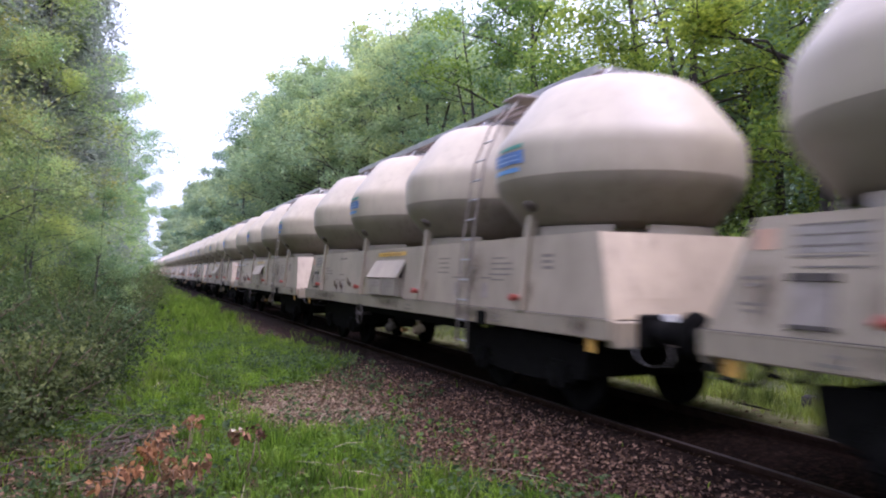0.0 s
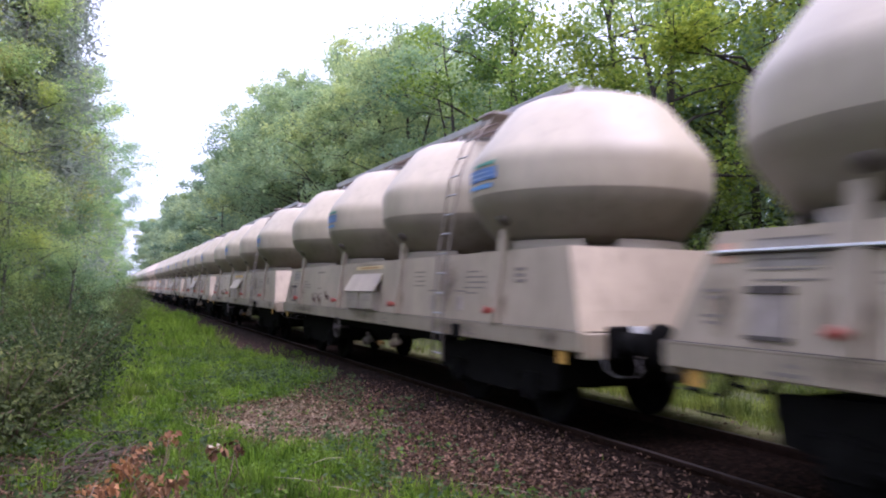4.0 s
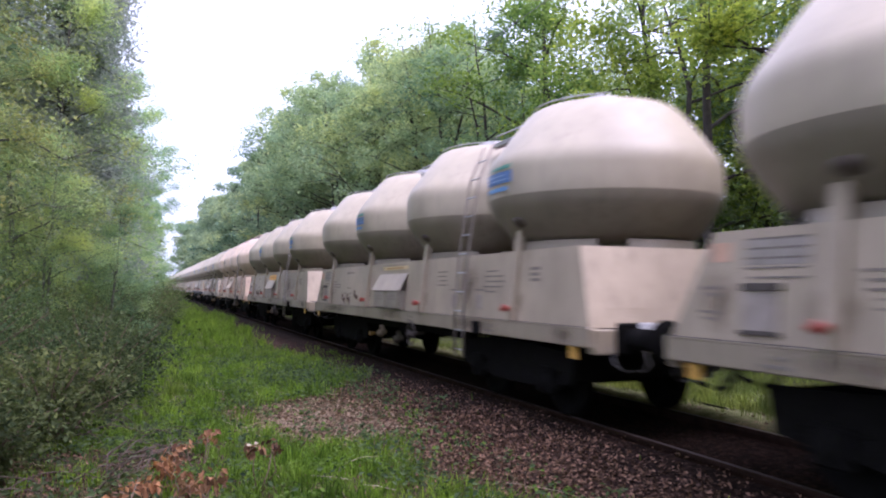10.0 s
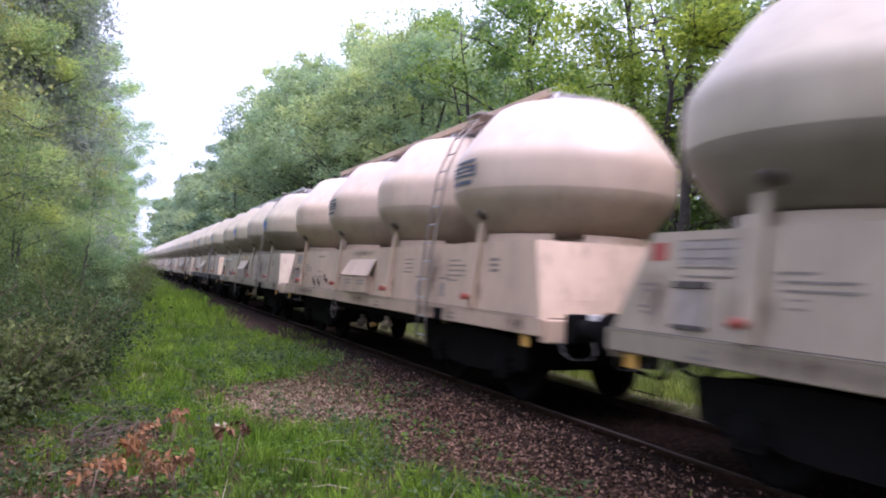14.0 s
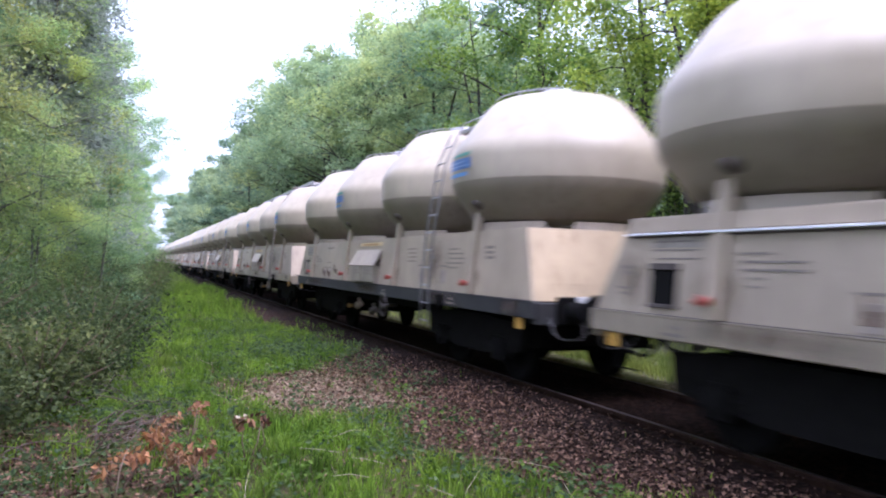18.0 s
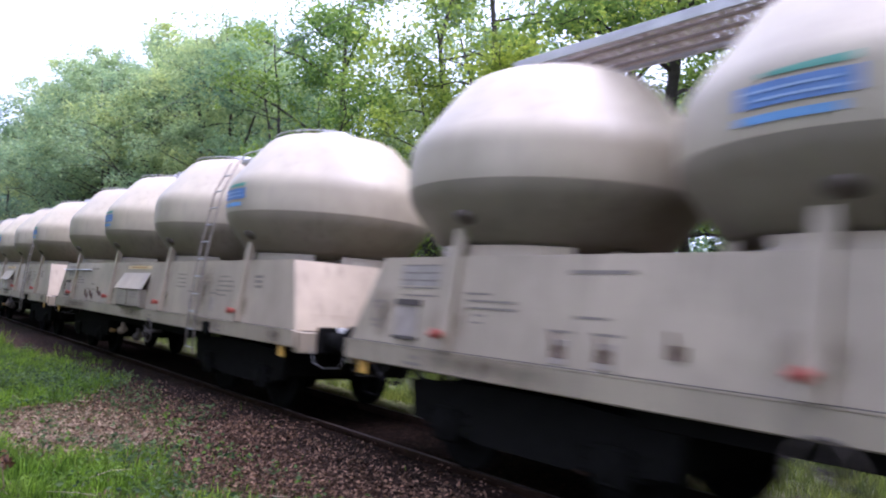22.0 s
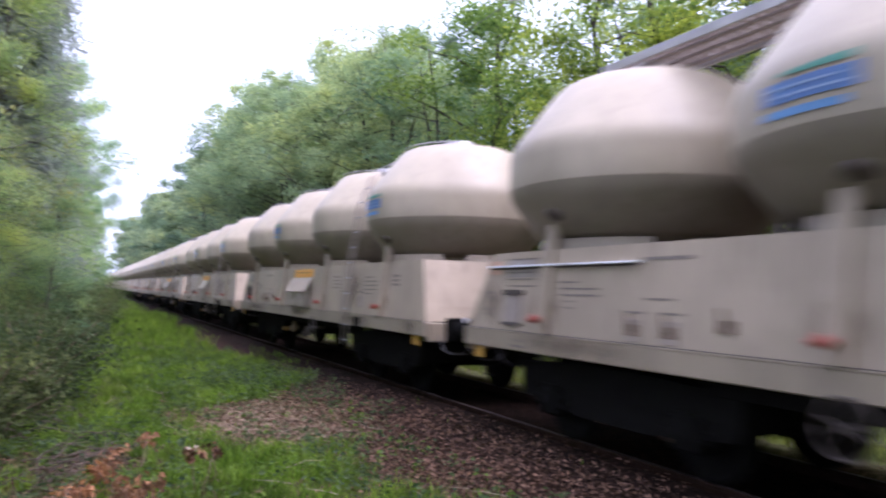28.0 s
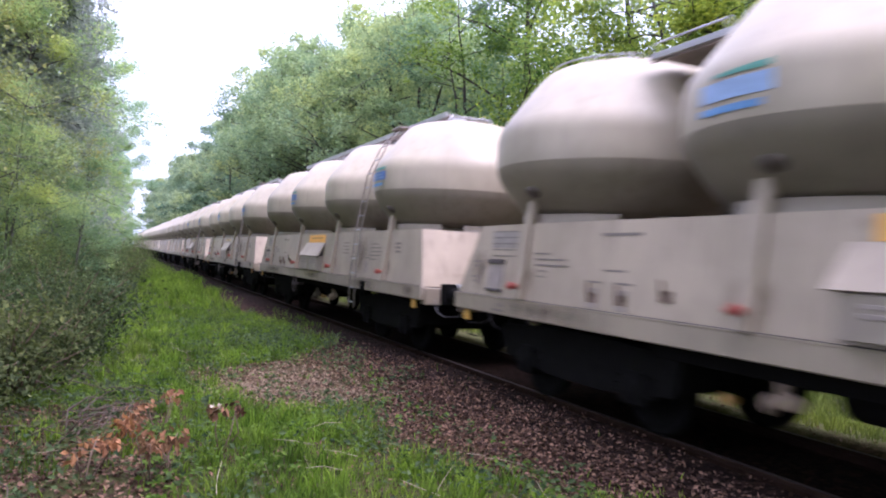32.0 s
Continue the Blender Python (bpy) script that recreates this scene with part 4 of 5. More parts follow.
HOOPED = (5, 6, 9, 11, 12, 14, 15, 19, 22)


def build_train():
    for n in range(-1, 28):
        WAGONS[n] = build_wagon(n, gantry=n not in HOOPED, beige=n == 7, dark=n == 9, strip="orange" if n in (6, 14, 15, 16) else "yellow" if n in (0, 3) else "pale", detail=n < 19,
                                logo="light" if n == 15 else "slate" if n == 7 else "blue", ledge=n in (1, 8, 11, 13), sticker={6: RED}.get(n, PEACH if n in (-1, 0, 1, 3, 4, 5, 13) else None))


build_train()


# ---- trees and plants ----
def leaf_cards(centres, size, rng, flat=0.5, slim=0.55):
    """Folded leaf blades, each of two triangles, about the given points."""
    n = len(centres)
    d = rng.normal(size=(n, 3))
    d[:, 2] *= flat
    d /= np.linalg.norm(d, axis=1)[:, None]
    up = rng.normal(size=(n, 3)) * 0.6 + (0, 0, 1)
    side = np.cross(d, up)
    side /= np.linalg.norm(side, axis=1)[:, None] + 1e-9
    s = size * rng.uniform(0.6, 1.3, (n, 1))
    fold = np.cross(side, d) * s * 0.12
    a, b = centres - d * s * 0.5, centres + d * s * 0.5
    l, r = centres + side * s * slim * 0.5 + fold, centres - side * s * slim * 0.5 + fold
    v = np.stack([a, l, b, r], 1).reshape(-1, 3)
    i = np.arange(n)[:, None] * 4
    f = np.concatenate([i + [0, 1, 2], i + [0, 2, 3]], 1).reshape(-1, 3)
    return v, f


def tree_data(name, seed, h, spread, low, leaves, size, mat, lean=0.0, stems=1, tight=1.6, bark=None, girth=1.0):
    """A tapered trunk with limbs and twigs, and a loose crown of single leaves."""
    rng = np.random.default_rng(seed)
    g = Mesh()
    spots = []
    for st in range(stems):
        off = rng.normal(size=2) * (0.25 if stems > 1 else 0)
        tilt = rng.normal(size=2) * 0.05 + (lean, 0)
        hh = h * (1 if st == 0 else rng.uniform(0.7, 0.95))
        pts, rad = [], []
        for k in range(9):
            t = k / 8
            wob = rng.normal(size=2) * 0.012 * hh * t
            pts.append((off[0] + tilt[0] * hh * t * t + wob[0], off[1] + tilt[1] * hh * t * t + wob[1], hh * 0.93 * t - 0.2))
            rad.append((0.011 * h + 0.05) * girth * (1 - 0.9 * t) ** 0.9 / stems ** 0.4)
        g.tube(pts, rad, 9)
        P = np.array(pts)
        count = int(16 / stems ** 0.5)
        for i in range(count):
            t = low + (0.97 - low) * (i + rng.uniform(0, 0.8)) / count
            b = np.array([np.interp(t * 8, range(9), P[:, q]) for q in range(3)])
            a = rng.uniform(0, 2 * math.pi)
            reach = spread * (0.36 + 0.62 * math.sin(math.pi * t ** 0.8)) * rng.uniform(0.65, 1.25)
            rise = rng.uniform(0.15, 0.7) * reach
            limb = [b]
            for q in range(1, 5):
                k = q / 4
                limb.append(b + np.array([math.cos(a) * reach * k, math.sin(a) * reach * k, rise * k - 0.12 * reach * k * k]) + rng.normal(size=3) * 0.06 * reach * k)
            r0 = max(0.02, rad[int(t * 8)] * 0.5)
            g.tube([tuple(p) for p in limb], [r0, r0 * 0.75, r0 * 0.5, r0 * 0.3, r0 * 0.12], 6, False)
            for q in range(5):
                k = rng.uniform(0.3, 1.0)
                s0 = np.array([np.interp(k * 4, range(5), [p[c] for p in limb]) for c in range(3)])
                e = s0 + np.array([rng.normal() * 0.35, rng.normal() * 0.35, rng.uniform(-0.1, 0.35)]) * reach * 0.55
                g.tube([tuple(s0), tuple((s0 + e) / 2 + rng.normal(size=3) * 0.05), tuple(e)], [r0 * 0.3, r0 * 0.2, 0.006], 4, False)
                spots += [e, (s0 + e) / 2]
            spots.append(limb[-1])
        spots.append(P[-1])
    spots = np.array(spots)
    pick = rng.integers(0, len(spots), leaves)
    weight = (rng.uniform(0.4, 0.85, len(spots))[pick] * np.where(rng.random(leaves) < 0.25, 1.35, 0.8))[:, None]
    c = spots[pick] + np.clip(rng.normal(size=(leaves, 3)), -1.7, 1.7) * (0.085 * spread + 0.12, 0.085 * spread + 0.12, 0.068 * spread + 0.09) * weight * tight
    c = c[c[:, 2] > 0.15]
    v, f = leaf_cards(c, size, rng)
    return g.data(name + "_trunk", bark or BARK), sheet_mesh(name + "_crown", v, f, mat), h


def conifer_data(seed, h):
    rng = np.random.default_rng(seed)
    g = Mesh()
    g.tube([(0, 0, -0.2), (0.05, 0, h * 0.5), (0, 0.03, h)], [0.2, 0.12, 0.015], 9)
    spots = []
    z = h * 0.12
    while z < h * 0.98:
        reach = 1.95 * (1 - z / h) ** 0.8 + 0.2
        for k in range(7):
            a = rng.uniform(0, 2 * math.pi)
            e = np.array([math.cos(a) * reach, math.sin(a) * reach, z - 0.25 * reach + rng.normal() * 0.1])
            g.tube([(0, 0, z), tuple(e * (0.5, 0.5, 0) + (0, 0, z - 0.05 * reach)), tuple(e)], [0.018, 0.012, 0.004], 4, False)
            for q in range(26):
                t = rng.uniform(0.1, 1.0)
                spots.append(np.array([0, 0, z]) * (1 - t) + e * t + rng.normal(size=3) * (0.16, 0.16, 0.07))
        z += rng.uniform(0.35, 0.55)
    c = np.repeat(np.array(spots), 15, 0) + rng.normal(size=(len(spots) * 15, 3)) * 0.15
    v, f = leaf_cards(c, 0.14, rng, 0.6, 0.32)
    return g.data("spruce_trunk", BARK), sheet_mesh("spruce_crown", v, f, NEEDLE)


def bush_data(name, seed, r, h, leaves, size, mat):
    rng = np.random.default_rng(seed)
    g = Mesh()
    spots = []
    for k in range(26):
        a = rng.uniform(0, 2 * math.pi)
        d = r * rng.uniform(0.2, 1.0)
        top = h * rng.uniform(0.45, 1.0) * (1 - 0.35 * (d / r) ** 2)
        p = [(0.15 * math.cos(a), 0.15 * math.sin(a), -0.05), (0.5 * d * math.cos(a), 0.5 * d * math.sin(a), top * 0.65), (d * math.cos(a), d * math.sin(a), top)]
        g.tube(p, [0.014, 0.01, 0.004], 4, False)
        for t in np.linspace(0.25, 1, 5):
            spots.append([np.interp(t * 2, range(3), [q[c] for q in p]) for c in range(3)])
    spots = np.array(spots)
    c = spots[rng.integers(0, len(spots), leaves)] + rng.normal(size=(leaves, 3)) * (0.16 * r, 0.16 * r, 0.1 * h)
    c = c[c[:, 2] > 0.02]
    v, f = leaf_cards(c, size, rng, 0.7, 0.6)
    return g.data(name + "_stems", TWIG), sheet_mesh(name + "_leaves", v, f, mat)


def plant(name, data, m, label, category, group, scale=1.0, parts=("trunk", "crown")):
    ob = thing(name, m @ Matrix.Diagonal((scale, scale, scale, 1)), label, category, group)
    for q, me in zip(parts, data):
        part(q, me, ob)
    return ob


NEAR_TREES = [tree_data("oak", 11, 12.5, 3.6, 0.2, 15000, 0.13, LEAF, tight=1.3), tree_data("oak", 12, 13.5, 3.2, 0.25, 14000, 0.13, LEAF, 0.05, tight=1.3),
              tree_data("oak", 13, 11.0, 3.4, 0.12, 15000, 0.13, LEAF, -0.06, 2, tight=1.3), tree_data("oak", 14, 14.0, 3.8, 0.3, 15000, 0.135, LEAF, tight=1.3)]
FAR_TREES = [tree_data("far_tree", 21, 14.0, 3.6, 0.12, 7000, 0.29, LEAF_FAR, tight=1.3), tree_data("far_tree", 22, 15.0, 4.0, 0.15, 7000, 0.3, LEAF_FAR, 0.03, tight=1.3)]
LEFT_TREES = [tree_data("birch", 31, 14.0, 3.0, 0.06, 36000, 0.094, LEAF_L, bark=PALE_BARK, girth=0.6, tight=1.4), tree_data("birch", 32, 12.5, 3.2, 0.05, 36000, 0.094, LEAF_L, 0.04, 2, 1.4, PALE_BARK, 0.6),
              tree_data("birch", 33, 15.0, 3.0, 0.1, 36000, 0.096, LEAF_L, bark=PALE_BARK, girth=0.6, tight=1.4), tree_data("birch", 34, 13.5, 3.3, 0.05, 36000, 0.092, LEAF_OLIVE, 0.03, 2, 1.4, PALE_BARK, 0.6)]
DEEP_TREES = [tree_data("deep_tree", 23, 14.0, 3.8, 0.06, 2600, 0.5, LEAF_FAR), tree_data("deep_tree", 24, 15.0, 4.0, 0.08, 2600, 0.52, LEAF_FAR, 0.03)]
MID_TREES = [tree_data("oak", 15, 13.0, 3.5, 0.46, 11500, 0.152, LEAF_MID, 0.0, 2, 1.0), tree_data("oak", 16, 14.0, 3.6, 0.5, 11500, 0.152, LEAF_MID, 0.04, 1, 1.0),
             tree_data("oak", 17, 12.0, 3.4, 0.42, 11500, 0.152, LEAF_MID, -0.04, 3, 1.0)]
SPRUCE = conifer_data(41, 17.0)
BUSHES = [bush_data("bramble", 51, 1.1, 1.2, 5600, 0.056, BRAMBLE), bush_data("bramble", 52, 0.9, 0.9, 4600, 0.055, BRAMBLE), bush_data("broom", 53, 1.2, 1.9, 9000, 0.045, BROOM)]

UNDERGROWTH = bush_data("undergrowth", 54, 1.2, 1.9, 1500, 0.11, BROOM)


def left_edge(y):
    """Where the undergrowth on the camera's side of the clearing begins."""
    return np.interp(y, [-5, 5, 8.3, 9.4, 11, 16, 29, 56, 100, 150], [-1.7, -1.4, -1.0, -0.73, -0.4, -0.2, 0.28, 1.7, 2.7, 3.3])


def crown_line(y):
    """How high the trees beyond the track stand."""
    return np.interp(y, [0, 25, 31, 44, 67, 90, 158, 240], [12.3, 12.8, 14.2, 17.6, 18.6, 17.8, 18.8, 21.5])


def plant_woods():
    rng = random.Random(5)
    y = -6.0
    while y < 62:
        x = (12.2 if y < 18 else 11.0 if y < 34 else 11.6) + rng.uniform(-0.6, 1.0)
        data = rng.choice(NEAR_TREES if y < 20 + rng.uniform(-4, 6) else MID_TREES)
        plant("oak_tree", data, pose(x, y, ground_height(x, y), 0, 0, rng.uniform(0, 360)), "young oak tree in fresh green leaf behind the track", "tree", "trees beyond the track", rng.uniform(0.92, 1.03) * crown_line(y) * (1.06 if y < 18 else 1.0) / data[2])
        y += rng.uniform(2.3, 3.6)
    y = -6.0
    while y < 70:
        x = 15.4 + rng.uniform(-1, 2)
        data = rng.choice(NEAR_TREES if y < 14 else MID_TREES)
        plant("oak_tree", data, pose(x, y, ground_height(x, y), 0, 0, rng.uniform(0, 360)), "tall oak tree in fresh green leaf deeper in the wood", "tree", "trees beyond the track", rng.uniform(0.98, 1.08) * crown_line(y) / data[2])
        y += rng.uniform(3.5, 5)
    y = -30.0
    while y < 70:
        for x0 in (18.5, 24.0):
            x = x0 + rng.uniform(-1.5, 1.5)
            plant("oak_tree", rng.choice(DEEP_TREES), pose(x, y + rng.uniform(-1.5, 1.5), ground_height(x, y), 0, 0, rng.uniform(0, 360)), "leafy oak tree deep in the wood", "tree", "trees beyond the track", rng.uniform(0.55, 0.8))
        y += rng.uniform(3.0, 4.5)
    y = -40.0
    while y < 66:
        for x0 in (30.0, 36.5, 44.0):
            x = x0 + rng.uniform(-2, 2)
            plant("oak_tree", rng.choice(DEEP_TREES), pose(x, y + rng.uniform(-2, 2), ground_height(x, y), 0, 0, rng.uniform(0, 360)), "leafy oak tree deep in the wood", "tree", "trees beyond the track", rng.uniform(0.55, 0.78))
        for x0 in (17.0, 21.5, 27.5):
            x = x0 + rng.uniform(-2, 2)
            plant("broom_bush", UNDERGROWTH, pose(x, y + rng.uniform(-2, 2), ground_height(x, y), 0, 0, rng.uniform(0, 360)), "green undergrowth deep in the wood", "bush", "bushes beyond the track", rng.uniform(1.6, 2.6), ("stem_tangle", "foliage"))
        y += rng.uniform(3.2, 4.6)
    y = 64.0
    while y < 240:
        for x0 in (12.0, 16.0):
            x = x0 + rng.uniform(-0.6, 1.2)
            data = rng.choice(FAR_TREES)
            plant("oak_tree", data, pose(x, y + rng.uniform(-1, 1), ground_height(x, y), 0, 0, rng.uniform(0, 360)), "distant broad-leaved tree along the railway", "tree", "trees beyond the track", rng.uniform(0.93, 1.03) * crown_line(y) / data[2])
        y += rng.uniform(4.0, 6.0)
    for y, d, kind in ((7, 5.2, 1), (11, 4.9, 0), (14.5, 3.5, 3), (18, 3.0, 3), (21, 2.3, 0), (25, 2.5, 1), (29, 2.2, 0), (33, 2.6, 1), (38, 2.2, 2), (43, 2.4, 0), (49, 2.2, 1), (56, 2.4, 2), (64, 2.2, 0), (73, 2.4, 1), (84, 2.4, 2), (96, 2.6, 0), (110, 2.6, 1),
                       (126, 2.6, 2), (145, 2.6, 0), (12, 6.5, 2), (17, 6.2, 0), (23, 6.5, 2), (30, 6.6, 0), (38, 7, 2), (48, 7, 1)):
        x = left_edge(y) - d - 0.4 + rng.uniform(-0.3, 0.3)
        plant("birch_tree", LEFT_TREES[kind], pose(x, y, ground_height(x, y), 0, 0, rng.uniform(0, 360)), "leafy birch with branches down to the undergrowth", "tree", "trees on the near side", rng.uniform(0.9, 1.12) * (0.74 if 16 < y < 31 and d < 4 else 1.0))
    # unseen trees behind the camera, added to hold back light from the sides
    for k in range(12):
        y = -2 - k * 3.6
        for d in (6.0, 9.5):
            x = left_edge(y) - d - rng.uniform(0, 0.8)
            plant("birch_tree", rng.choice(LEFT_TREES[:3]), pose(x, y, ground_height(x, y), 0, 0, rng.uniform(0, 360)), "leafy birch with branches down to the undergrowth", "tree", "trees on the near side", rng.uniform(0.95, 1.15))
        x = 10.6 + rng.uniform(-0.4, 1.2)
        plant("oak_tree", rng.choice(NEAR_TREES), pose(x, -9 - k * 3.2, ground_height(x, -9), 0, 0, rng.uniform(0, 360)), "young oak tree in fresh green leaf behind the track", "tree", "trees beyond the track", rng.uniform(0.9, 1.1))
    # unseen oak added behind the camera to shade the near-left ground
    plant("oak_tree", NEAR_TREES[3], pose(0.4, -2.0, ground_height(0.4, -2.0), 0, 0, 50), "unseen oak tree added to shade the near left of the clearing", "tree", "trees on the near side", 1.05)
    for x, y, s in ((-1.9, 16.5, 0.42), (-0.9, 19.5, 0.4), (-2.6, 18.6, 0.5)):
        plant("birch_sapling", LEFT_TREES[1], pose(x, y, ground_height(x, y), 0, 0, rng.uniform(0, 360)), "young leafy birch at the edge of the clearing", "tree", "trees on the near side", s)
    for x, y, s in ((-2.35, 22.5, 1.3), (-4.9, 24, 1.2), (-2.2, 52, 0.95)):
        plant("spruce_tree", SPRUCE, pose(x, y, 0, 0, 0, rng.uniform(0, 360)), "tall dark spruce standing among birches", "tree", "trees on the near side", s)
    for x, y, s in ((-1.0, 20.5, 1.1), (-1.9, 17.8, 0.8)):
        plant("broom_bush", BUSHES[2], pose(x, y, ground_height(x, y), 0, 0, 40 * y), "rounded dark green broom bush at the edge of the clearing", "bush", "bushes on the near side", s, ("stem_tangle", "foliage"))
    y = 5.0
    while y < 60:
        for d in (0.5, 1.7):
            x = left_edge(y) - d + rng.uniform(-0.3, 0.3)
            k = rng.choice((0, 1, 2))
            plant(("bramble_bush", "bramble_bush", "broom_bush")[k], BUSHES[k], pose(x, y + rng.uniform(-0.5, 0.5), ground_height(x, y), 0, 0, rng.uniform(0, 360)),
                  ("tangled bramble bush at the edge of the clearing", "low bramble bush at the edge of the clearing", "tall broom bush at the edge of the clearing")[k], "bush", "bushes on the near side",
                  rng.uniform(0.8, 1.25), ("stem_tangle", "foliage"))
        y += rng.uniform(1.3, 2.0) * (1 if y < 25 else 2)
    y = -14.0
    while y < 45:
        x = 10.6 + rng.uniform(-0.6, 3.5)
        k = rng.choice((0, 2))
        plant(("bramble_bush", "", "broom_bush")[k], BUSHES[k], pose(x, y, ground_height(x, y), 0, 0, rng.uniform(0, 360)), "green bush under the trees beyond the track", "bush", "bushes beyond the track", rng.uniform(1.1, 1.9), ("stem_tangle", "foliage"))
        y += rng.uniform(0.6, 1.4)


plant_woods()


def litter_share(x, y):
    """How much of the ground is bare leaf litter, 0 to 1."""
    w = noise.noise((x * 0.55, y * 0.4, 7.0)) * 1.1 + noise.noise((x * 1.6, y * 1.6, 3.0)) * 0.5
    edge = np.interp(y, [0, 4, 5.3, 6.6, 7.7, 8.4, 9.2, 10.9, 11.6, 12.6, 15, 18, 20, 22.5, 26, 40], [3.3, 3.3, 3.2, 2.9, 2.6, 1.9, 1.5, 1.4, 2.8, 3.4, 3.7, 4.2, 3.6, 3.0, 3.4, 3.8])
    strip = 1.0 - ((x - 3.7) / 0.75) ** 2 - ((y - 21.5) / 4.5) ** 2 + w * 0.3
    bare = max(0.0, strip, 1.0 - ((x - 2.2) / 1.1) ** 2 - ((y - 9.2) / 1.7) ** 2 + w * 0.3)
    return min(1.0, max(0.0, (x - edge + w * 0.55) / 0.8 + 0.4, bare * 1.6))


def scatter():
    rng = np.random.default_rng(8)
    # grass blades
    spots, sizes = [], []
    for x0, x1, y0, y1, n, s in ((-1.6, 4.4, 1.5, 9, 46000, 0.105), (-1.4, 4.4, 9, 18, 34000, 0.14), (-1.0, 4.2, 18, 40, 24000, 0.21), (0, 4, 40, 100, 9000, 0.4),
                                 (-6, 4.0, -7, 1.5, 26000, 0.12), (6.8, 11.5, 1, 12, 34000, 0.17), (6.8, 11.5, 12, 40, 14000, 0.22)):
        for x, y, q in zip(rng.uniform(x0, x1, n), rng.uniform(y0, y1, n), rng.uniform(0, 1, n)):
            if x < 7:
                keep = 1 - litter_share(x, y)
                keep *= 0.2 + 0.8 * max(0, min(1, 0.55 + 1.5 * noise.noise((x * 0.9, y * 0.7, 1.0)) + 0.9 * noise.noise((x * 2.6, y * 2.2, 4.0))))
                if x < 0.5 and y < 8.6:
                    keep *= 0.1
            else:
                keep = (0.6 + 1.3 * noise.noise((x, y * 0.6, 2.0))) * min(1.0, 0.4 + (x - 6.8) / 0.9)
            if q < keep + 0.003:
                spots.append((x, y, ground_height(x, y)))
                sizes.append(s * (0.6 + 0.9 * rng.random()) * (0.7 + 0.5 * noise.noise((x * 0.6, y * 0.6, 9.0))))
    for x0, x1, y0, y1, n, s in ((-1.3, 3.4, 3.5, 9, 420, 0.15), (-1.2, 3.6, 9, 20, 500, 0.2), (-0.6, 3.8, 20, 45, 300, 0.32), (7.4, 11, 2, 16, 160, 0.24)):
        for x, y in zip(rng.uniform(x0, x1, n), rng.uniform(y0, y1, n)):
            if x > 7 or (litter_share(x, y) < 0.55 and rng.random() > litter_share(x, y) + (0.8 if x < 0.6 and y < 8.6 else 0)):
                k = s * rng.uniform(0.7, 1.5)
                for q in range(26):
                    u, w = x + rng.normal() * 0.05, y + rng.normal() * 0.05
                    spots.append((u, w, ground_height(u, w)))
                    sizes.append(k * rng.uniform(0.6, 1.2))
    every, long = np.array(spots), np.array(sizes)
    for name, mat, pick, label in (("grass", GRASS, every[:, 0] < 7, "fresh green tufted grass beside the railway"), ("grass", MEADOW, every[:, 0] >= 7, "pale lush grass beyond the railway, coloured brighter as if well lit")):
        p, s = every[pick], long[pick][:, None]
        n = len(p)
        a = rng.uniform(0, 2 * math.pi, n)
        side = np.stack([np.cos(a), np.sin(a), 0 * a], 1) * (0.0045 + s * 0.012)
        bend = rng.normal(size=(n, 3)) * (0.35, 0.35, 0) * s
        mid, tip = p + (0, 0, 0.6) * s + bend * 0.35, p + (0, 0, 0.92) * s + bend
        v = np.stack([p - side, p + side, mid + side * 0.7, mid - side * 0.7, tip], 1).reshape(-1, 3)
        i = np.arange(n)[:, None] * 5
        f = np.concatenate([i + [0, 1, 2], i + [0, 2, 3], i + [3, 2, 4]], 1).reshape(-1, 3)
        tagged(new(name, sheet_mesh(name, v, f, mat)), label, "grass", kind="stuff")
    # fallen leaves
    c = []
    for x0, x1, y0, y1, n in ((0.2, 5.0, 2, 9, 62000), (0.8, 5.0, 9, 20, 40000), (2.5, 5.0, 20, 45, 7000), (5.0, 8.4, 1, 25, 14000), (-1.7, 0.6, 3, 9, 26000), (-5, 4.6, -7, 2, 16000)):
        for x, y, q in zip(rng.uniform(x0, x1, n), rng.uniform(y0, y1, n), rng.uniform(0, 1, n)):
            wide = 0.75 * min(1.0, max(0.0, (13.5 - y) / 3.0))
            if q < (0.4 if x < 0.5 and y < 8.6 else 0.12 + 0.88 * litter_share(x, y)) * max(0.14, min(1.0, 1.0 - (x - 2.7 - wide) / 1.4)):
                if x < 3.4 + 0.8 * wide + rng.random() * 0.9 or x > 6.7:
                    c.append((x, y, ground_height(x, y) + rng.uniform(0.004, 0.03)))
    for x, y in zip(rng.normal(2.0, 0.5, 5200), rng.normal(9.4, 0.75, 5200)):
        c.append((x, y, ground_height(x, y) + rng.uniform(0.01, 0.035)))
    c = np.array(c)
    far_off = ((c[:, 0] - 2.0) / 1.25) ** 2 + ((c[:, 1] - 9.4) / 2.0) ** 2
    pale = (c[:, 0] > 6.6) | (rng.random(len(c)) < 0.82 - 0.62 * np.minimum(far_off, 1.3)) & (far_off < 1.3)
    v, f = leaf_cards(c[~pale], 0.046, rng, 0.35, 0.6)
    tagged(new("leaf_litter", sheet_mesh("leaf_litter", v, f, DRY)), "brown fallen oak leaves on bare soil", "leaf litter", kind="stuff")
    v, f = leaf_cards(c[pale], 0.052, rng, 0.35, 0.6)
    tagged(new("leaf_litter", sheet_mesh("pale_litter", v, f, PALE_DRY)), "patch of bleached tan fallen leaves", "leaf litter", kind="stuff")
    # low weeds
    c = []
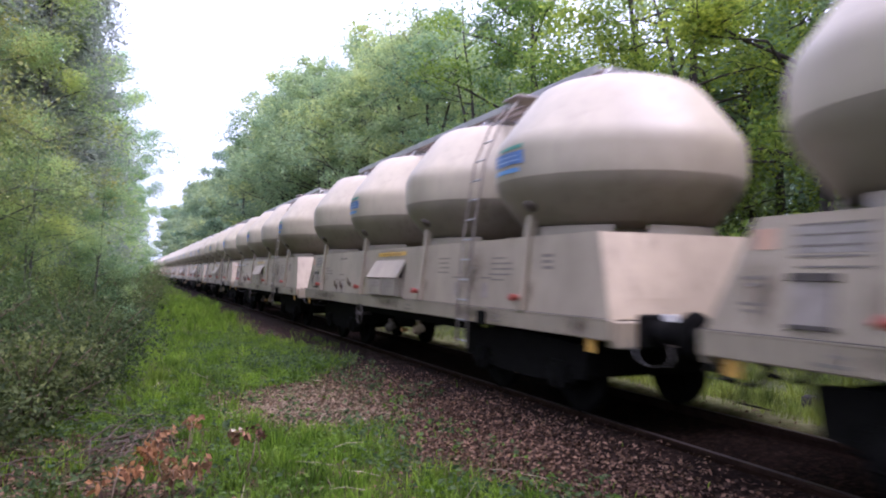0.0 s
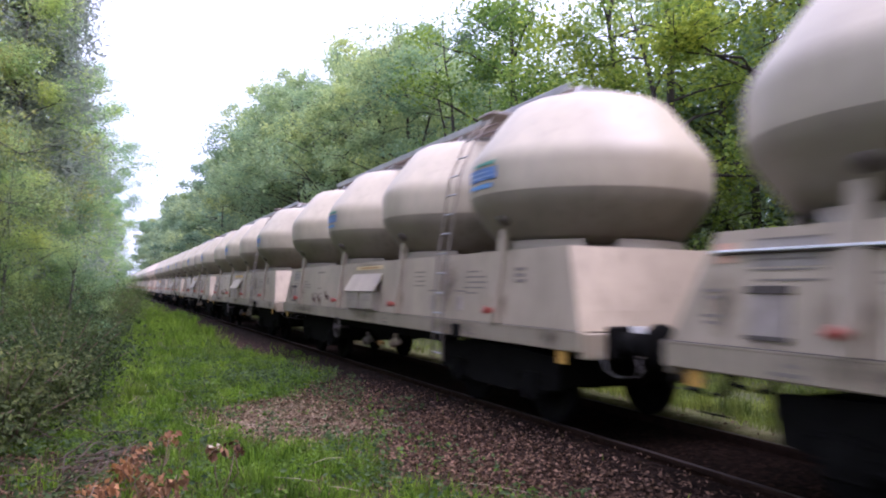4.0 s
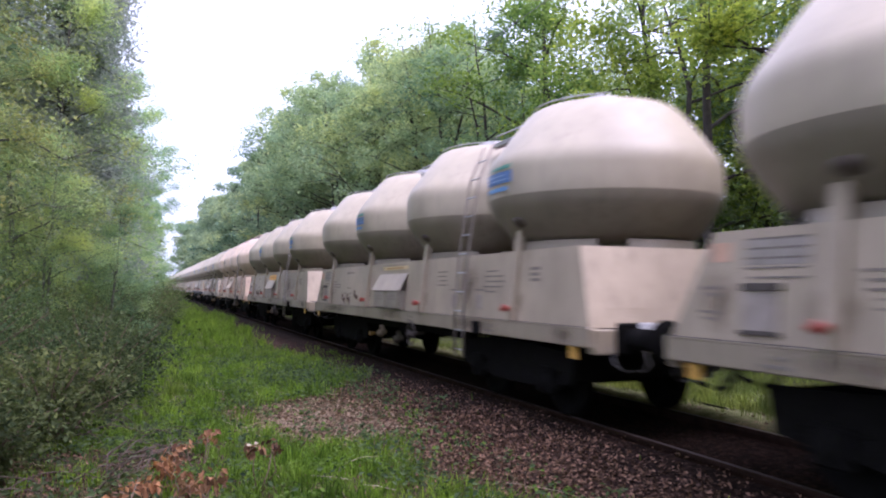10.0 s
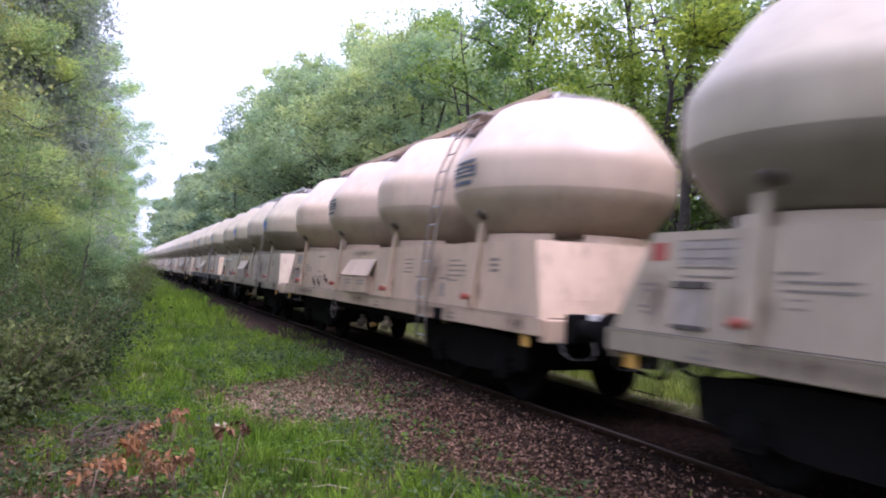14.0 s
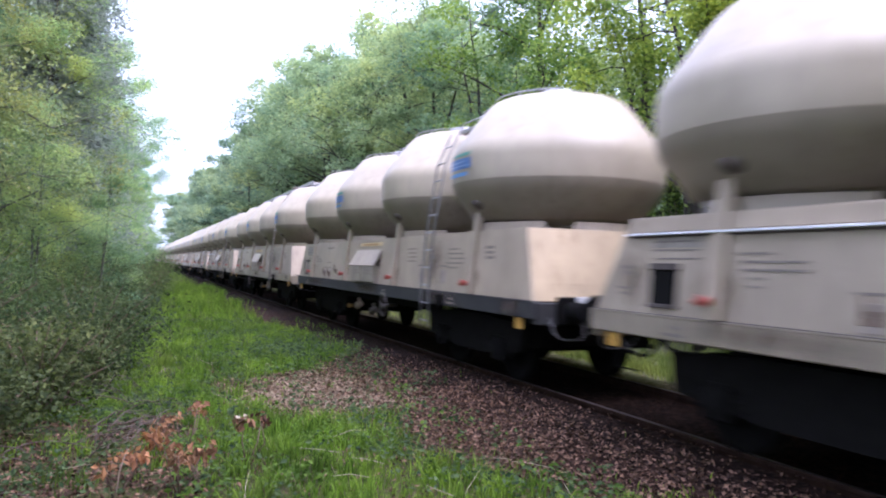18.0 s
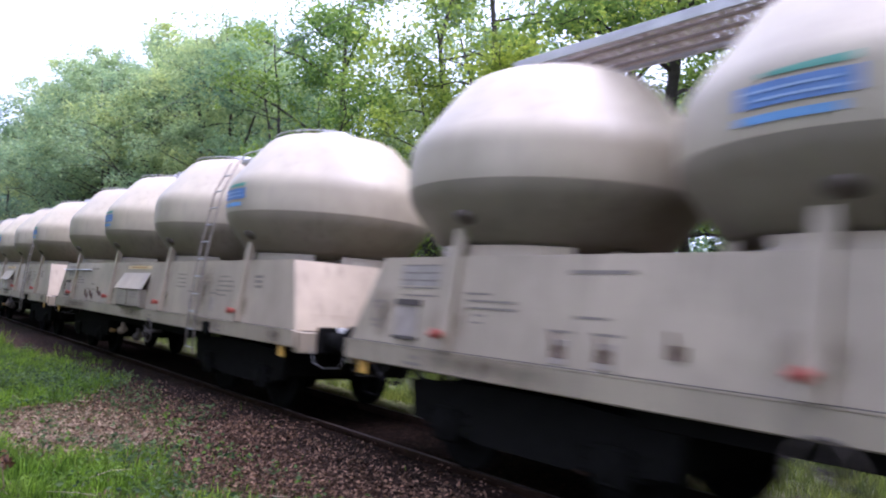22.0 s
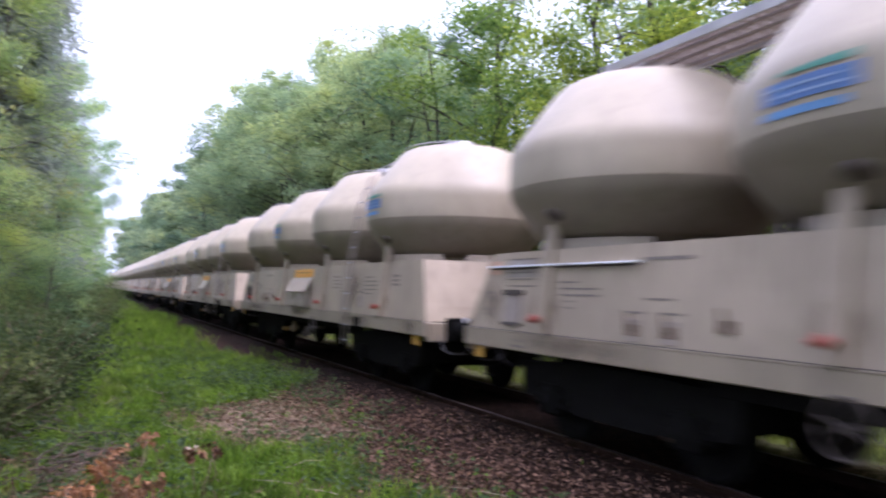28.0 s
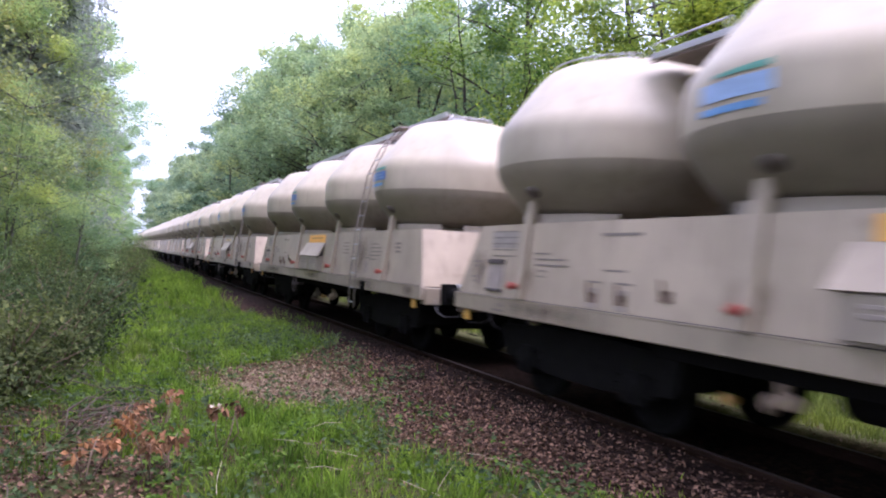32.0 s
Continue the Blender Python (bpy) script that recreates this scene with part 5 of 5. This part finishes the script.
    for x, y in zip(rng.uniform(-1.6, 3.6, 2600), rng.uniform(2.5, 22, 2600)):
        if rng.random() < (0.5 + 1.6 * noise.noise((x * 1.1, y * 0.9, 5.0)) + (0.15 if x < 0 else 0)) * (1 - 0.7 * litter_share(x, y)):
            z = ground_height(x, y)
            for q in range(9):
                c.append((x + rng.normal() * 0.07, y + rng.normal() * 0.07, z + rng.uniform(0.02, 0.2)))
    for mx, sx, my, sy, n in ((2.7, 0.45, 13.4, 0.9, 150), (3.5, 0.3, 12.0, 1.6, 50)):
        for x, y in zip(rng.normal(mx, sx, n), rng.normal(my, sy, n)):
            for q in range(12):
                c.append((x + rng.normal() * 0.08, y + rng.normal() * 0.08, ground_height(x, y) + rng.uniform(0.02, 0.22)))
    v, f = leaf_cards(np.array(c), 0.06, rng, 0.4, 0.6)
    tagged(new("weeds", sheet_mesh("weeds", v, f, BROOM)), "low leafy weeds among the grass", "weeds", kind="stuff")
    # low broad-leaved herbs
    c = []
    for x, y in zip(rng.uniform(-1.4, 3.4, 3600), rng.uniform(2.6, 17, 3600)):
        if not (x < 0.3 and y < 8.2) and rng.random() < (0.45 + 1.5 * noise.noise((x * 1.4, y * 1.1, 15.0))) * (1 - 0.85 * litter_share(x, y)):
            for q in range(8):
                c.append((x + rng.normal() * 0.06, y + rng.normal() * 0.06, ground_height(x, y) + rng.uniform(0.03, 0.13)))
    v, f = leaf_cards(np.array(c), 0.05, rng, 0.25, 0.7)
    tagged(new("herbs", sheet_mesh("herbs", v, f, HERB)), "low fresh green herbs among the grass", "herbs", kind="stuff")
    # dry stalks lying about
    g = Mesh()
    for x, y in zip(rng.uniform(-1.2, 3.4, 130), rng.uniform(3.6, 20, 130)):
        a, n, z = rng.uniform(0, 2 * math.pi), rng.uniform(0.12, 0.4), ground_height(x, y)
        d = np.array([math.cos(a), math.sin(a), 0]) * n / 2
        c = np.array([x, y, z + rng.uniform(0.04, 0.12)])
        g.tube([tuple(c - d - (0, 0, 0.03)), tuple(c + rng.normal(size=3) * 0.02), tuple(c + d + (0, 0, rng.uniform(-0.02, 0.12)))], [0.003, 0.0026, 0.0015], 4, False)
    tagged(new("dry_stalks", g.data("dry_stalks", STRAW)), "pale dry stalks lying in the grass", "stalks", kind="stuff")


scatter()


def withered_sapling(x, y, h, seed, label, leaf):
    rng = np.random.default_rng(seed)
    ob = thing("withered_sapling", pose(x, y, ground_height(x, y), 0, 0, 0), label, "sapling", "withered oak saplings")
    g = Mesh()
    tops = []
    for k in range(3):
        e = np.array([rng.normal() * 0.1, rng.normal() * 0.1, h * rng.uniform(0.75, 1.0)])
        g.tube([(0, 0, -0.03), tuple(e * 0.5 + rng.normal(size=3) * 0.03), tuple(e)], [0.009, 0.006, 0.003], 5)
        tops.append(e)
    part("stem", g.data("sapling_stem", TWIG), ob)
    c = np.array(tops)[rng.integers(0, 3, 46)] + np.clip(rng.normal(size=(46, 3)), -1.5, 1.5) * (0.045, 0.045, 0.035) - (0, 0, 0.02)
    v, f = leaf_cards(c, 0.075, rng, 1.4, 0.6)
    part("foliage", sheet_mesh("sapling_leaves", v, f, leaf), ob)
    if leaf is DRY:
        v, f = leaf_cards(tops[0] + np.clip(rng.normal(size=(5, 3)), -1, 1) * (0.05, 0.03, 0.02) + (0, 0, 0.02), 0.085, rng, 0.3, 0.5)
        part("bleached_leaf", sheet_mesh("bleached_leaf", v, f, STRAW), ob, "bleached straw-coloured top leaves")


def brushwood(x, y, seed):
    rng = np.random.default_rng(seed)
    ob = thing("brushwood_heap", pose(x, y, ground_height(x, y)), "heap of dry brown brushwood lying in the grass", "brushwood")
    for k in range(26):
        g = Mesh()
        a, n = rng.uniform(0.2, 1.7), rng.uniform(0.3, 0.85)
        c = np.array([rng.normal() * 0.2, rng.normal() * 0.22, rng.uniform(0.02, 0.2)])
        d = np.array([math.cos(a), math.sin(a), rng.uniform(-0.05, 0.3)]) * n / 2
        g.tube([tuple(c - d), tuple(c + rng.normal(size=3) * 0.05 + (0, 0, 0.05)), tuple(c + d)], [0.006, 0.005, 0.002], 5)
        part("stick", g.data("stick", DEAD), ob)


def bramble_cane(x, y, a, n, h, green):
    """One long arching cane with leaves along it."""
    rng = np.random.default_rng(int(abs(x * 100) + y * 1000))
    ob = thing("bramble_cane", pose(x, y, ground_height(x, y), 0, 0, a), "arching bramble cane with sparse leaves" if green else "dry arching bramble cane", "bramble", "bramble canes")
    g = Mesh()
    pts = [(n * k / 8, rng.normal() * 0.03, h * math.sin(math.pi * (0.15 + 0.8 * k / 8)) - h * 0.45 + 0.02) for k in range(9)]
    g.tube(pts, [0.007 - 0.0006 * k for k in range(9)], 5)
    part("stem", g.data("cane_stem", DEAD), ob)
    if green:
        c = np.repeat(np.array(pts[1:]), 5, 0) + rng.normal(size=(40, 3)) * (0.06, 0.06, 0.04)
        v, f = leaf_cards(c, 0.07, rng, 0.5, 0.65)
        part("foliage", sheet_mesh("cane_leaves", v, f, BRAMBLE), ob)


def small_items():
    brushwood(0.0, 7.45, 71)
    rng = random.Random(9)
    for k in range(22):
        y = rng.uniform(5.4, 11)
        x = left_edge(y) + rng.uniform(-0.5, 0.9)
        bramble_cane(x, y, rng.uniform(-70, 60), rng.uniform(0.5, 1.2), rng.uniform(0.25, 0.6), rng.random() < 0.7)
    stump = thing("tree_stump", pose(8.35, 6.95, ground_height(8.35, 6.95)), "small rotten brown tree stump in the grass", "stump")
    g = Mesh().lathe([(0.0, 0.2), (0.07, 0.21), (0.11, 0.19), (0.12, 0.1), (0.15, 0.0), (0.17, -0.05)], 14)
    part("wood", g.data("stump_wood", BARK), stump)
    post = thing("marker_post", pose(8.62, 4.41, ground_height(8.62, 4.41)), "thin grey marker post beyond the track", "post")
    g = Mesh().box(-0.03, 0.03, -0.03, 0.03, -0.1, 0.42, 0.008)
    part("shaft", g.data("post_shaft", DULL), post)
    for x, y, r in ((2.62, 8.35, 0.05), (2.2, 8.9, 0.03)):
        stone = new("stone", Mesh().lathe([(0.0, r * 0.7), (r * 0.7, r * 0.55), (r, r * 0.1), (r * 0.8, -r * 0.3)], 9).data("stone", STRAW))
        stone.matrix_world = pose(x, y, ground_height(x, y), 0, 0, 40 * x) @ Matrix.Diagonal((1.4, 0.8, 1, 1))
        tagged(stone, "small pale stone lying among the dead leaves", "stone", "stones by the track")


def line_wire():
    """A level cable along the far side of the track, between slim posts."""
    ends = (-34.0, 65.7, 165.4)
    for y in ends:
        z = ground_height(9.0, y)
        pole = thing("utility_pole", pose(9.0, y, z), "slim grey pole carrying a cable beyond the track", "pole", "poles along the railway")
        part("shaft", Mesh().tube([(0, 0, -0.4), (0, 0, 4.0), (0, 0, 8.95 - z)], [0.1, 0.085, 0.06], 10).data("pole_shaft", BARK), pole)
        part("insulator", Mesh().tube([(0, 0, 8.6 - z), (-0.14, 0, 8.6 - z), (-0.14, 0, 8.8 - z)], [0.02, 0.02, 0.03], 8).data("pole_insulator", DULL), pole, "small grey insulator on a bracket")
    for y0, y1 in zip(ends, ends[1:]):
        pts = [(8.86, y0 + (y1 - y0) * k / 24, 8.8 - 0.2 * (k / 24) * (1 - k / 24)) for k in range(25)]
        wire = new("cable", Mesh().tube(pts, [0.012] * 25, 6).data("cable", DULL))
        tagged(wire, "thin grey cable strung between poles along the railway", "cable", "cables along the railway")


def motions():
    """The train rolls by, slowing a little; its wheels turn with it."""
    def run(t):
        return 6.22 - 7.309 * t + 0.00334 * t * t
    times = [2.0 * k for k in range(17)]
    for n, wagon in WAGONS.items():
        walk(wagon, [(t, pose(TRACK, run(t) + n * LENGTH, RAIL)) for t in times])
    steps = [k / 15 for k in range(481)]
    for ws, y in WHEELSETS:
        walk(ws, [(t, pose(0, y, 0.46, math.degrees((6.22 - run(t)) / 0.46))) for t in steps])


for k, (x, y, h) in enumerate(((0.48, 7.13, 0.42), (0.9, 6.23, 0.45), (0.33, 5.53, 0.36), (-0.1, 5.69, 0.34), (0.26, 6.39, 0.3), (0.45, 5.6, 0.35), (0.17, 6.98, 0.26))):
    dull = k == 1
    withered_sapling(x, y, h, 60 + k, "dead oak sapling with dark brown leaves in the grass" if dull else "withered oak sapling with orange-brown leaves in the grass", DRY if dull else ORANGE_LEAF)

small_items()
line_wire()
motions()
